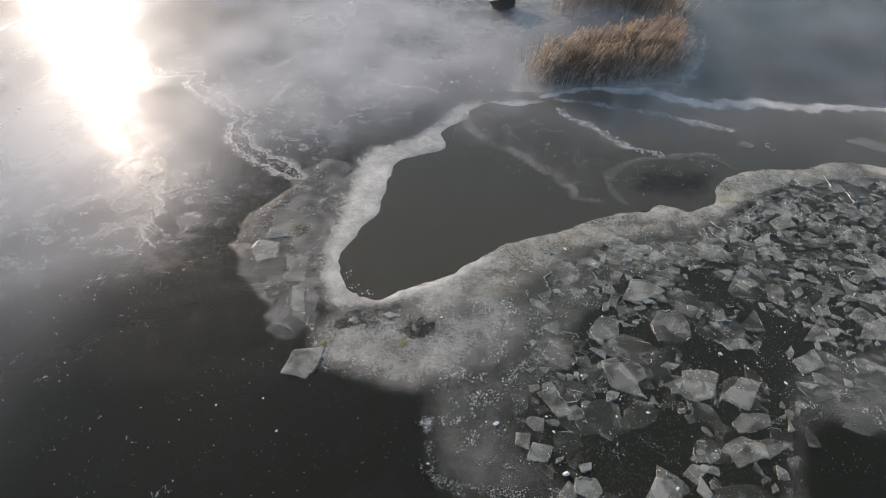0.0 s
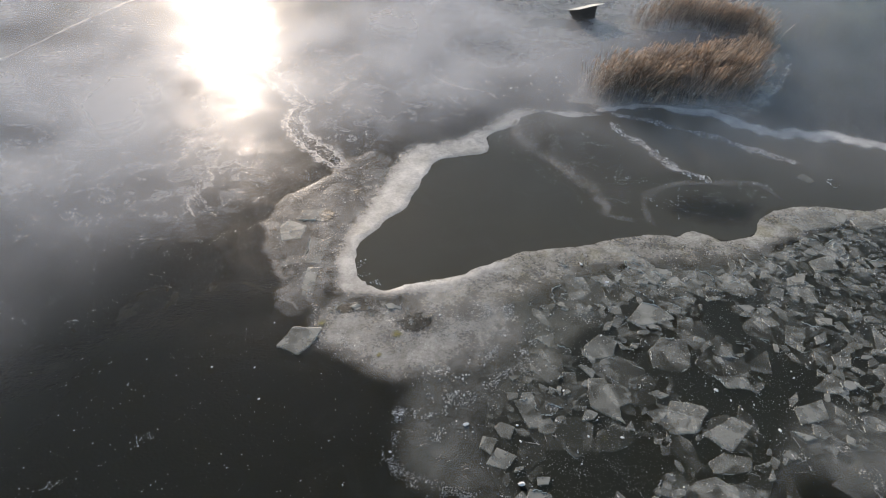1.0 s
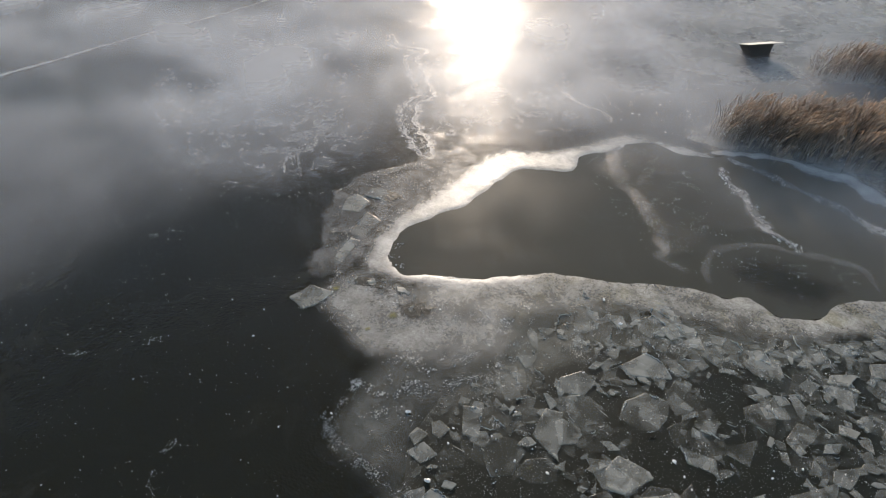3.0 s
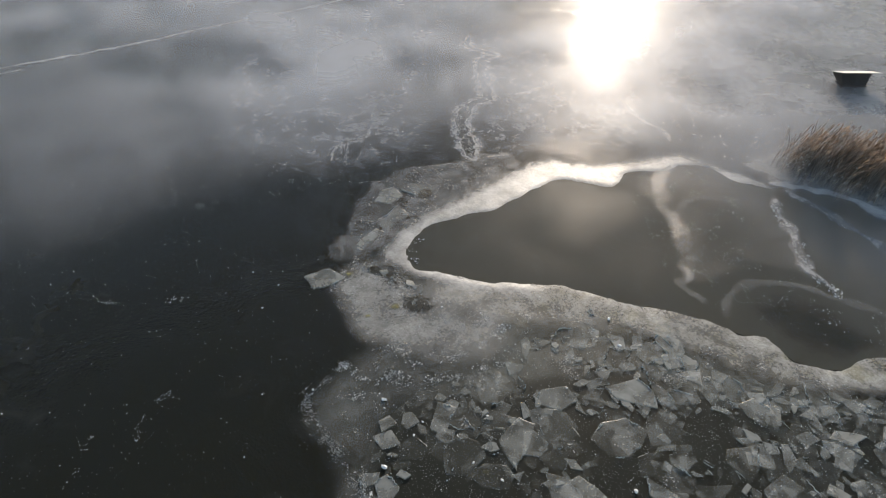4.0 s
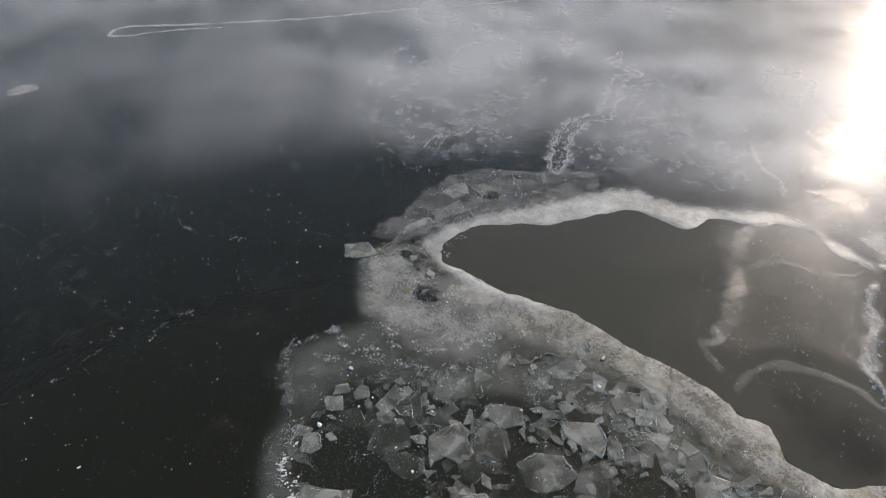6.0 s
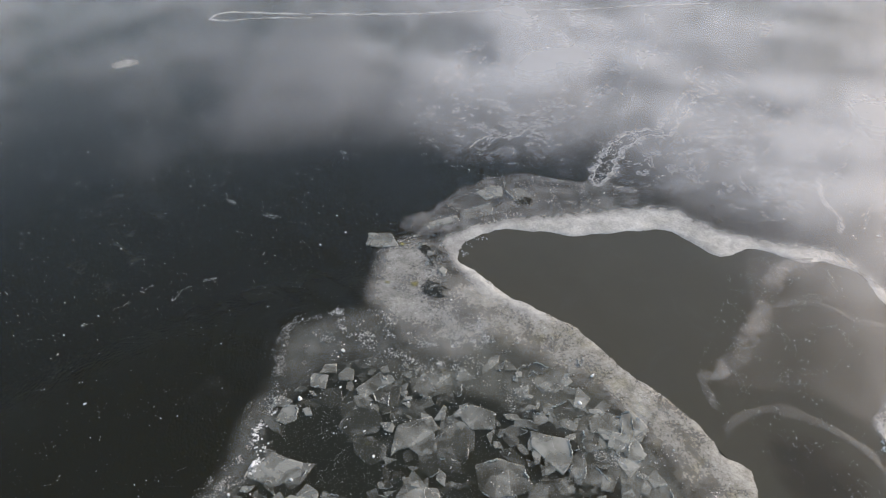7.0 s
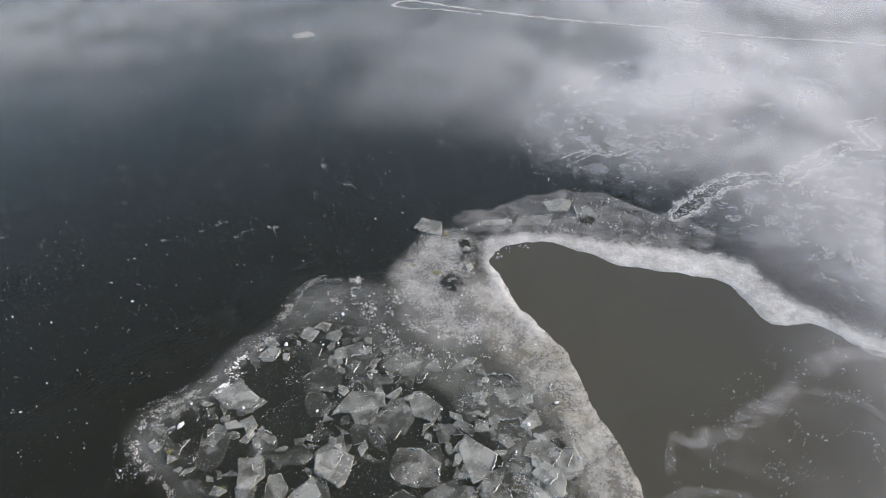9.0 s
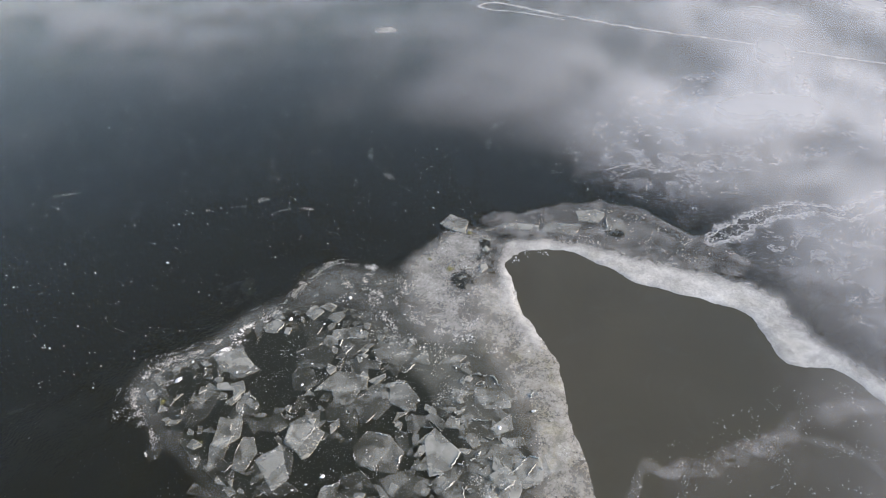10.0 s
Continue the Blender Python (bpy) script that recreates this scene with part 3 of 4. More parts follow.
ice("dark_pool", "clear dark pool of deep water inside the thin ring",
    [(17.5, 49), (18, 52), (20.5, 53.5), (24, 53.5), (27, 52.5), (26, 49.5), (24.5, 48.2), (22, 47.6), (20, 48)], DEEP, cell=0.4, thick=0.004, fade=2.2, seed=12.0, base=0.010, lumps=0.0, jitter=0.5)
ice("breathing_hole", "small white-rimmed hole in the lake ice", [(-58.6, -1.2), (-56.4, -1.4), (-55.6, 0.6), (-56.6, 2.6), (-58.6, 2.4), (-59.3, 0.6)], APRON, cell=0.2, thick=0.03, fade=0.7, seed=13.0, base=0.01, lumps=0.0)
for name, ring in (("hollow", [(-7.7, 32.3), (-6.6, 33.4), (-4.6, 33.6), (-2.8, 32.6), (-3.0, 31.4), (-5.0, 32.0), (-6.6, 31.5)]), ("hollow", [(-2.6, 31.5), (-1.2, 33.3), (0.7, 33.0), (0.6, 31.4), (-0.8, 30.5)]),
                   ("hollow", [(-12.2, 43), (-12, 44.5), (-10, 44.3), (-10, 42.6), (-11, 42)])):
    ice(name, "dark hollow of crushed ice in the apron", ring, HOLLOW, cell=0.25, thick=0.02, fade=0.8, base=0.045, seed=9.0, lumps=0.0, sink=-0.02)
for ring in ([(-8.0, 30.3), (-7.5, 31.3), (-6.8, 31), (-7.1, 30.2)], [(-2.5, 30.2), (-2.2, 31.3), (-1.4, 31), (-1.5, 30.1)], [(-3.1, 28.3), (-2.8, 29), (-2.2, 28.8), (-2.5, 28.1)],
             [(17.2, 16.0), (17.4, 16.9), (18.2, 16.7), (17.9, 15.9)], [(19.3, 20.6), (19.4, 21.4), (20.1, 21.3), (19.9, 20.5)], [(12.0, 24.4), (12.1, 24.9), (12.6, 24.8), (12.5, 24.3)]):
    tagged(sheet("water_weed", ring, WEED, cell=0.15, thick=0.02, fade=0.4, base=0.08, jitter=0.15, lumps=0.0, sink=0.0), "yellow-green water weed frozen into the ice", "weed", "weed patches")


# ---- floes ----
def floe_mesh(corners, thick, tilt, rng):
    """An ice plate with chipped corners and a bevelled rim; its underside is open, below the water."""
    ring = []
    n = len(corners)
    for i in range(n):
        a, b = Vector(corners[i]), Vector(corners[(i + 1) % n])
        ring.append(a.lerp(b, rng.uniform(0.02, 0.07)))
        ring.append(a.lerp(b, rng.uniform(0.3, 0.7)) + (b - a).orthogonal() * rng.uniform(-0.035, 0.035))
        ring.append(a.lerp(b, rng.uniform(0.93, 0.98)))
    m = len(ring)
    verts, faces, rim = [], [], []
    for shrink, z in ((1.0, -0.05), (1.0, thick * 0.6), (0.955, thick)):
        for p in ring:
            verts.append((p.x * shrink, p.y * shrink, z + tilt[0] * p.x + tilt[1] * p.y))
            rim.append(1.0 if shrink == 1.0 else 0.0)
    for k in (0, m):
        faces += [(k + i, k + (i + 1) % m, k + m + (i + 1) % m, k + m + i) for i in range(m)]
    faces.append(tuple(range(2 * m, 3 * m)))
    return verts, faces, rim


FLOES = []


def frosted_rim(a, b, rng, parent):
    """A thin crooked ridge of white frost along part of a broken edge."""
    a, b = Vector(a) * 0.97, Vector(b) * 0.97
    lo, hi = rng.uniform(0.0, 0.45), rng.uniform(0.55, 1.0)
    off = (b - a).orthogonal().normalized()
    verts, faces = [], []
    steps = 10
    way = 0.0
    for i in range(steps + 1):
        u = lo + (hi - lo) * i / steps
        way = 0.75 * way + rng.uniform(-0.07, 0.07)
        p = a.lerp(b, u) + off * way
        w = (0.012 + 0.045 * rng.random() ** 3) * (0.3 if i in (0, steps) else 1.0)
        for v, z in ((-w, 0.03), (0, 0.06 + w), (w, 0.03)):
            q = p + off * v
            verts.append((q.x, q.y, z))
        if i:
            k = 3 * i - 3
            faces += [(k, k + 1, k + 4, k + 3), (k + 1, k + 2, k + 5, k + 4)]
    ob = link_mesh("frosted_rim", verts, faces, GRIT, parent)
    return tagged(ob, "thin white ridge of frost")


def floe(corners, label="milky grey ice floe with sharp broken edges", lift=None, tilt=0.03):
    rng = random.Random(len(FLOES) * 7 + 3)
    cx, cy = sum(p[0] for p in corners) / len(corners), sum(p[1] for p in corners) / len(corners)
    local = [(x - cx, y - cy) for x, y in corners]
    size = max(math.hypot(*p) for p in local)
    verts, faces, rim = floe_mesh(local, rng.uniform(0.03, 0.05), (rng.uniform(-tilt, tilt), rng.uniform(-tilt, tilt)), rng)
    ob = link_mesh("ice_floe", verts, faces, FLOE, cover=rim, key="rim")
    ob.location = (cx, cy, 0.015 + (rng.uniform(0.0, 0.07) if lift is None else lift))
    tagged(ob, label, "ice floe", "broken ice floes")
    for i in range(len(local)):
        if size > 0.7 and rng.random() < 0.15:
            frosted_rim(local[i], local[(i + 1) % len(local)], rng, ob)
    FLOES.append((cx, cy, size))
    return ob


# the large plates that lie apart
floe([(-9.8, 28.0), (-9.3, 30.0), (-7.2, 30.3), (-7.5, 28.5), (-8.1, 27.5)], "pale flat ice plate at the tip of the grey apron", 0.05, 0.0)
for corners in ([(-11.7, 40.2), (-9.8, 39.8), (-9.6, 36.9), (-10.9, 36.8)], [(-10.5, 36.4), (-9.6, 36.5), (-9.0, 33.2), (-9.8, 33.0)], [(-13.6, 42.2), (-13.5, 43.6), (-11.1, 44.5), (-10.9, 42.5)],
                [(-14.6, 41.0), (-14.2, 42.0), (-12.4, 41.6), (-12.2, 39.8), (-13.8, 39.2)]):
    floe(corners, "thin clear ice plate beside the white shelf", 0.0, 0.0)
floe([(21.7, 55.9), (22.2, 56.4), (22.9, 55.0), (22.3, 54.7)], "small white ice plate frozen into the pond", 0.03, 0.0)
floe([(30.6, 57.6), (31.4, 58.5), (32.3, 57.3), (31.6, 56.8)], "small white ice plate frozen into the pond", 0.03, 0.0)
floe([(41.8, 58.4), (44.2, 59.3), (46.5, 57.2), (44.5, 56.2)], "white ice plate frozen into the pond", 0.03, 0.0)
floe([(33.2, 57.6), (34.0, 57.9), (34.4, 56.8), (33.8, 56.5)], "small white ice plate frozen into the pond", 0.03, 0.0)
floe([(18.6, 18.5), (17.5, 18.2), (16.6, 18.7), (15.8, 19.8), (17.6, 20.1), (18.5, 19.9), (18.9, 19.3)])
floe([(12.6, 18.0), (11.4, 18.4), (12.6, 20.0), (13.0, 21.3), (14.3, 20.2), (13.5, 18.8)])
floe([(9.1, 19.0), (8.0, 19.6), (8.2, 20.5), (9.4, 20.4), (9.6, 19.6)])
floe([(8.0, 21.6), (7.2, 22.2), (7.4, 23.5), (8.7, 23.5), (9.0, 22.7)])
floe([(7.8, 24.5), (6.7, 26.4), (7.9, 26.9), (8.8, 24.7)])
floe([(10.7, 22.9), (9.5, 23.9), (9.3, 25.5), (10.7, 25.9), (11.7, 25.5), (11.7, 23.7)])
floe([(12.8, 23.7), (11.9, 23.8), (11.9, 25.0), (13.0, 25.8), (13.8, 25.6), (14.1, 24.6)])
floe([(13.4, 26.0), (11.5, 26.8), (11.3, 29.1), (12.4, 29.4), (13.3, 27.3)])
floe([(8.4, 25.5), (7.9, 26.9), (8.4, 27.6), (10.0, 27.0), (9.5, 26.0)])
floe([(9.1, 28.2), (7.8, 28.3), (7.7, 29.8), (9.2, 30.5), (9.9, 29.2)])
floe([(17.6, 23.2), (17.0, 23.7), (16.1, 24.9), (16.8, 25.7), (17.4, 25.4), (17.9, 23.8)])
floe([(17.8, 26.1), (16.7, 25.9), (16.2, 26.9), (16.5, 28.3), (18.5, 28.2), (18.8, 27.9)])
floe([(17.6, 21.0), (17.3, 22.6), (18.6, 23.2), (19.7, 22.6), (19.7, 21.8)])
floe([(19.8, 23.6), (18.5, 23.4), (18.3, 24.1), (19.2, 24.9), (20.9, 24.9), (20.7, 24.0)])
floe([(20.6, 25.1), (19.2, 25.3), (18.5, 26.3), (18.8, 27.3), (19.9, 27.8), (20.9, 26.6)])
floe([(15.0, 27.5), (14.0, 27.6), (13.7, 28.5), (15.2, 29.1), (15.7, 28.1)])
floe([(14.2, 28.6), (12.6, 29.5), (12.0, 30.6), (12.8, 31.3), (15.0, 30.6), (15.1, 29.5)])
floe([(17.1, 30.6), (15.6, 30.9), (15.4, 32.4), (16.3, 33.8), (17.9, 33.9), (18.2, 32.5), (18.0, 31.2)])
floe([(19.2, 30.7), (18.4, 31.8), (19.1, 32.9), (19.8, 31.3)])
floe([(21.4, 26.1), (20.4, 27.5), (20.8, 28.8), (21.7, 27.4)])
floe([(21.4, 17.9), (20.7, 18.7), (21.5, 19.0), (22.0, 18.7)])
floe([(23.1, 22.4), (22.3, 22.4), (22.5, 23.6), (22.8, 24.0)])
floe([(15.1, 34.7), (14.0, 35.0), (14.6, 36.0), (15.2, 37.2), (16.5, 37.0), (17.5, 35.9)])
floe([(17.8, 36.1), (16.5, 37.0), (15.6, 37.8), (17.1, 37.6), (18.1, 37.2)])
floe([(15.2, 37.2), (14.5, 38.4), (15.4, 38.3), (15.8, 37.7)])
floe([(11.3, 36.1), (11.0, 37.6), (12.3, 38.3), (12.7, 36.9)])
floe([(11.7, 38.0), (11.2, 38.6), (11.6, 39.5), (12.0, 39.1)])
floe([(11.4, 30.7), (11.0, 31.9), (12.1, 33.3), (13.3, 32.8), (13.0, 31.4)])
floe([(10.2, 30.0), (9.4, 30.9), (10.8, 30.9)])
floe([(15.4, 32.8), (14.8, 33.4), (16.2, 34.1), (16.6, 33.5)])
floe([(17.3, 34.6), (16.5, 34.8), (17.2, 35.5)])
floe([(15.0, 39.7), (14.5, 41.2), (15.7, 41.4), (16.0, 40.5)])
floe([(13.8, 42.1), (13.2, 43.4), (14.5, 44.3), (15.3, 43.1)])
floe([(21.9, 32.5), (23.4, 33.9), (23.4, 31.7), (22.1, 31.9)])
floe([(19.5, 30.9), (21.6, 31.1), (22.0, 30.1), (20.2, 30.0)])
floe([(22.1, 36.0), (23.3, 37.6), (24.1, 36.3), (24.2, 34.8), (22.4, 35.1)])
floe([(24.4, 37.0), (25.9, 37.6), (27.7, 36.6), (26.3, 35.4), (24.6, 36.0)])
floe([(27.7, 34.2), (29.1, 35.4), (28.7, 33.3), (27.7, 33.3)])
floe([(19.7, 33.3), (21.0, 34.2), (21.2, 32.8), (20.0, 32.8)])
floe([(29.7, 31.1), (30.7, 32.5), (32.7, 33.3), (31.4, 30.9)])
floe([(25.0, 23.9), (27.0, 25.8), (27.5, 24.1), (26.3, 23.1)])
floe([(24.1, 29.1), (26.0, 30.1), (26.1, 28.6), (24.3, 27.9)])
floe([(18.6, 22.6), (20.2, 23.1), (21.3, 22.6), (19.6, 21.6)])
floe([(16.8, 22.2), (18.4, 22.9), (19.0, 22.6), (17.4, 22.0)])
floe([(28.0, 50.1), (30.8, 52.6), (33.7, 51.9), (32.6, 50.0), (29.3, 48.8)])
floe([(33.6, 51.6), (36.2, 52.6), (37.1, 51.1), (33.8, 49.7)])
floe([(36.7, 52.1), (39.1, 54.1), (38.7, 51.1), (36.4, 49.7)])
floe([(28.6, 44.5), (30.6, 45.7), (30.9, 44.1), (28.9, 43.3)])
floe([(19.5, 33.8), (20.3, 34.8), (21.2, 34.0), (21.0, 32.9)])
floe([(22.5, 41.0), (23.3, 41.6), (23.9, 40.0), (23.1, 39.4)])

field = curve_through(FIELD, True, 0.8)
dice = random.Random(21)
crumbs_v, crumbs_f, crumbs_rim = [], [], []


def blank(size, rng):
    """The corners of a broken plate: few, and sharp."""
    n = rng.choice((3, 4, 4, 4, 5, 5))
    turn, slim, spin = rng.uniform(0, 6.3), rng.uniform(0.4, 0.85), rng.uniform(0, 3.1)
    out = []
    for i in range(n):
        a = turn + 6.283 * (i + rng.uniform(-0.33, 0.33)) / n
        r = size * rng.uniform(0.7, 1.25)
        x, y = r * math.cos(a), slim * r * math.sin(a)
        out.append((x * math.cos(spin) - y * math.sin(spin), x * math.sin(spin) + y * math.cos(spin)))
    return out


# pools of black water that stay free of small pieces
POOLS = [(11.8, 21.3, 1.7), (14.3, 23.6, 1.6), (18.5, 29.1, 1.6), (15.3, 31.3, 1.2), (15.8, 17.3, 0.9), (17.3, 21.0, 0.8), (10.2, 33.5, 1.8), (8.0, 23.2, 0.9), (12.5, 22.2, 1.6), (20.2, 29.4, 1.5), (22.8, 28.6, 1.5),
         (20.9, 36.3, 1.6), (14.9, 36.0, 1.0), (24.5, 31.7, 1.6), (10.1, 21.9, 1.2), (14.2, 31.2, 0.8), (22.8, 26.6, 0.9), (19.0, 25.2, 0.7)]
placed = list(FLOES)
# wide clear plates that the smaller ones have slid over
for attempt in range(700):
    x, y = dice.uniform(8, 44), dice.uniform(18, 51)
    size = dice.uniform(1.1, 2.0)
    if len(FLOES) > len(placed) + 56:
        break
    if any(math.hypot(x - a, y - b) < c + 0.5 for a, b, c in POOLS):
        continue
    if within(np.array([x]), np.array([y]), field)[0] and all(math.hypot(x - a, y - b) > 0.55 * (size + c) for a, b, c in FLOES[len(placed):]):
        floe([(x + px, y + py) for px, py in blank(size, dice)], "wide clear ice plate under smaller floes", -0.02, 0.004)
# pale plates frozen to the inner side of the bank
bank = curve_through([(8.5, 38.0), (13, 40.2), (17, 41.4), (21, 41.9), (25, 43.6), (29, 46.6), (33.5, 49.4)], False, 0.25)
for attempt in range(46):
    x, y = bank[int(dice.random() * len(bank))]
    x, y = x + dice.gauss(0, 0.4), y + dice.gauss(-0.4, 0.7)
    floe([(x + px, y + py) for px, py in blank(dice.uniform(0.5, 1.25), dice)], "pale ice plate frozen to the white bank", 0.0, 0.01)
# broken rubble where the shelf meets the apron
for attempt in range(34):
    u = attempt / 33
    x, y = -8.2 + 9.0 * u + dice.uniform(-0.5, 0.5), 31.6 + 1.3 * math.sin(3.0 * u) + dice.uniform(-0.8, 0.8)
    floe([(x + px, y + py) for px, py in blank(dice.uniform(0.18, 0.5), dice)], "broken slab of ice in the crushed apron", 0.05, 0.16)
count = 0
for attempt in range(12000):
    x, y = dice.uniform(5, 46), dice.uniform(14, 53)
    packed = y > 35 + 0.10 * (x - 20)
    size = 0.35 + 0.95 * dice.random() ** 2.0 if packed else 0.42 + 0.6 * dice.random() ** 2.0
    if not within(np.array([x]), np.array([y]), field)[0]:
        continue
    if any(math.hypot(x - a, y - b) < c + 0.4 * size for a, b, c in POOLS):
        continue
    gap = 0.44 if packed else 0.56
    if any(math.hypot(x - a, y - b) < gap * (size + c) for a, b, c in placed):
        continue
    placed.append((x, y, size))
    shape = [(x + px, y + py) for px, py in blank(size, dice)]
    if count < 96 and size > 0.45:
        floe(shape, "small grey ice floe frozen among its neighbours")
        count += 1
    else:
        v, f, rim = floe_mesh([(px - x, py - y) for px, py in shape], dice.uniform(0.03, 0.05), (dice.uniform(-0.04, 0.04), dice.uniform(-0.04, 0.04)), dice)
        k = len(crumbs_v)
        h = dice.uniform(0.01, 0.08)
        crumbs_v += [(vx + x, vy + y, vz + h) for vx, vy, vz in v]
        crumbs_f += [tuple(k + i for i in q) for q in f]
        crumbs_rim += rim
    if len(placed) > 1600:
        break
brash = link_mesh("brash_ice", crumbs_v, crumbs_f, FLOE, cover=crumbs_rim, key="rim")
tagged(brash, "small broken ice pieces packed between the floes", "brash ice", kind="stuff")


# ---- strips and veins of ice ----
def named_strip(name, label, points, material, **more):
    return tagged(strip(name, points, material, **more), label, "ice strip", kind="structure")


named_strip("ice_strip", "white ice strip winding away from the reeds",
            [(11.5, 67.6, 0.5), (15, 69.4, 0.8), (18.5, 70.4, 0.8), (21.6, 69.8, 1.5), (24.6, 69.9, 1.6), (27, 68.2, 1.7), (29.6, 66.5, 1.4), (33.6, 66.7, 1.6), (36.7, 66.6, 1.6), (42.6, 65.6, 1.6),
             (47.7, 65.7, 1.2), (54, 64.5, 1.1), (64, 65, 1.0)], STRIP, height=0.05, ragged=0.35)
named_strip("ice_strip", "faint narrow ice strip in the open water",
            [(13, 67.6, 0.5), (17.6, 66.6, 0.7), (21.5, 65.1, 0.7), (24.8, 64.0, 0.9), (28, 62.2, 1.0), (31.8, 60.2, 0.5)], VEIN, height=0.04)
named_strip("ice_vein", "ragged vein of crushed ice in the pond",
            [(13.4, 66, 0.3), (14.5, 63.2, 0.6), (16.7, 61.2, 0.7), (18.1, 58.9, 0.6), (19.6, 57.2, 0.6), (21.2, 56.3, 0.4), (22.3, 55.4, 0.4)], VEIN, height=0.06, ragged=0.6)
named_strip("ice_ring", "thin ring of ice round a dark clear pool",
            [(17.6, 46.8, 0.4), (16.6, 48, 0.5), (16.2, 50, 0.6), (17.2, 52.6, 0.6), (19.6, 54.5, 0.6), (22.8, 55.2, 0.6), (25.8, 55.7, 0.6), (27.4, 55.6, 0.5), (28.6, 52.8, 0.4)], RING, height=0.03, ragged=0.5)
named_strip("ice_vein", "pale winding vein of thin ice in the pond",
            [(12, 66.5, 0.3), (11.6, 64.2, 0.4), (10.5, 62.3, 0.4), (8.3, 61.0, 0.4), (7.6, 58.4, 0.5), (8.2, 56, 0.5), (10, 53.9, 0.6), (11.7, 52.2, 0.8), (12.6, 50, 0.7), (12.9, 48.2, 0.5), (15.5, 47.4, 0.4)], RING,
            height=0.03, ragged=0.8)
named_strip("ice_vein", "band of crushed ice glittering across the pond",
            [(3.0, 64.6, 0.7), (3.4, 62.4, 0.9), (4.6, 59.8, 0.9), (6.6, 57.0, 0.8), (8.5, 55.6, 0.8), (10.1, 53, 0.8), (12.2, 50.1, 0.8), (13.3, 48.5, 0.6)], GLINT, height=0.03, ragged=0.6)
named_strip("frost_vein", "zigzag white frost vein with a dark refrozen core",
            [(-11.6, 50.8, 1.2), (-13.0, 51.7, 1.7), (-15.4, 53.8, 1.9), (-17.8, 55.6, 1.9), (-19.8, 59.0, 1.9), (-20.6, 61.0, 1.8), (-20.2, 62.8, 1.8), (-22.0, 64.6, 1.8), (-24.0, 67.2, 1.9), (-26.4, 69.0, 1.8),
             (-28.0, 71.4, 1.7), (-28.2, 74.0, 1.5), (-30.4, 73.7, 1.4), (-32.6, 73.5, 1.3), (-35.5, 77.2, 1.0)], CRACK, height=0.03, ragged=0.3, across=12)
named_strip("frost_vein", "white frost vein with a short hooked bend",
            [(-12.6, 62.4, 0.5), (-13.9, 63.6, 0.9), (-17.0, 65.2, 0.9), (-17.9, 67.2, 0.8), (-16.8, 71.5, 0.7), (-16.0, 74.5, 0.5)], VEIN, height=0.03, ragged=0.8)
for line in ([(-34.5, 44.0, 0.3), (-32.4, 46.2, 0.8), (-30.4, 47.4, 0.5), (-28.4, 49.6, 0.8), (-27.4, 52.0, 0.4)], [(-32.6, 46.6, 0.4), (-34.4, 49.6, 0.6), (-36.6, 52.4, 0.8), (-39.0, 53.6, 0.4)],
             [(-22.0, 40.5, 0.3), (-24.0, 43.0, 0.5), (-23.4, 46.5, 0.4), (-25.4, 49.0, 0.3)]):
    named_strip("frost_vein", "short torn streak of white frost on the lake ice", line, VEIN, height=0.03, ragged=0.9)
named_strip("frost_vein", "thin frost line running to the white shelf",
            [(-8.4, 73.6, 0.3), (-5.9, 72.0, 0.5), (-3.2, 70.6, 0.5), (-0.8, 70.2, 0.5), (1.2, 68.6, 0.4)], VEIN, height=0.03, ragged=0.8)
named_strip("frost_vein", "white frost line round the foot of the reeds",
            [(12.5, 68.9, 0.3), (17.5, 70.9, 0.4), (23.5, 71.2, 0.5), (28.5, 72.6, 0.5), (31.3, 75.5, 0.6), (34.2, 80.6, 0.6), (36.4, 86, 0.5), (37, 90, 0.4)], VEIN, height=0.03, ragged=0.8)
named_strip("pressure_crack", "long white pressure crack far out on the lake ice",
            [(-58, 92, 0.5), (-60.3, 79, 0.5), (-61.0, 71.5, 0.5), (-63.2, 61.8, 0.5), (-65.4, 52, 0.5), (-66.8, 43, 0.5), (-69.3, 33.5, 0.6), (-72, 24.5, 0.6), (-74.1, 19.3, 0.6), (-75.6, 14, 0.6), (-73.2, 11.6, 0.6),
             (-71.6, 14.5, 0.5), (-71.2, 20, 0.4), (-69, 28, 0.3)], STRIP, height=0.08, ragged=0.5)


# ---- reeds ----
def rng_points(rng, lo, hi, count):
    return np.array([rng.uniform(lo[0], hi[0]) for _ in range(count)]), np.array([rng.uniform(lo[1], hi[1]) for _ in range(count)])


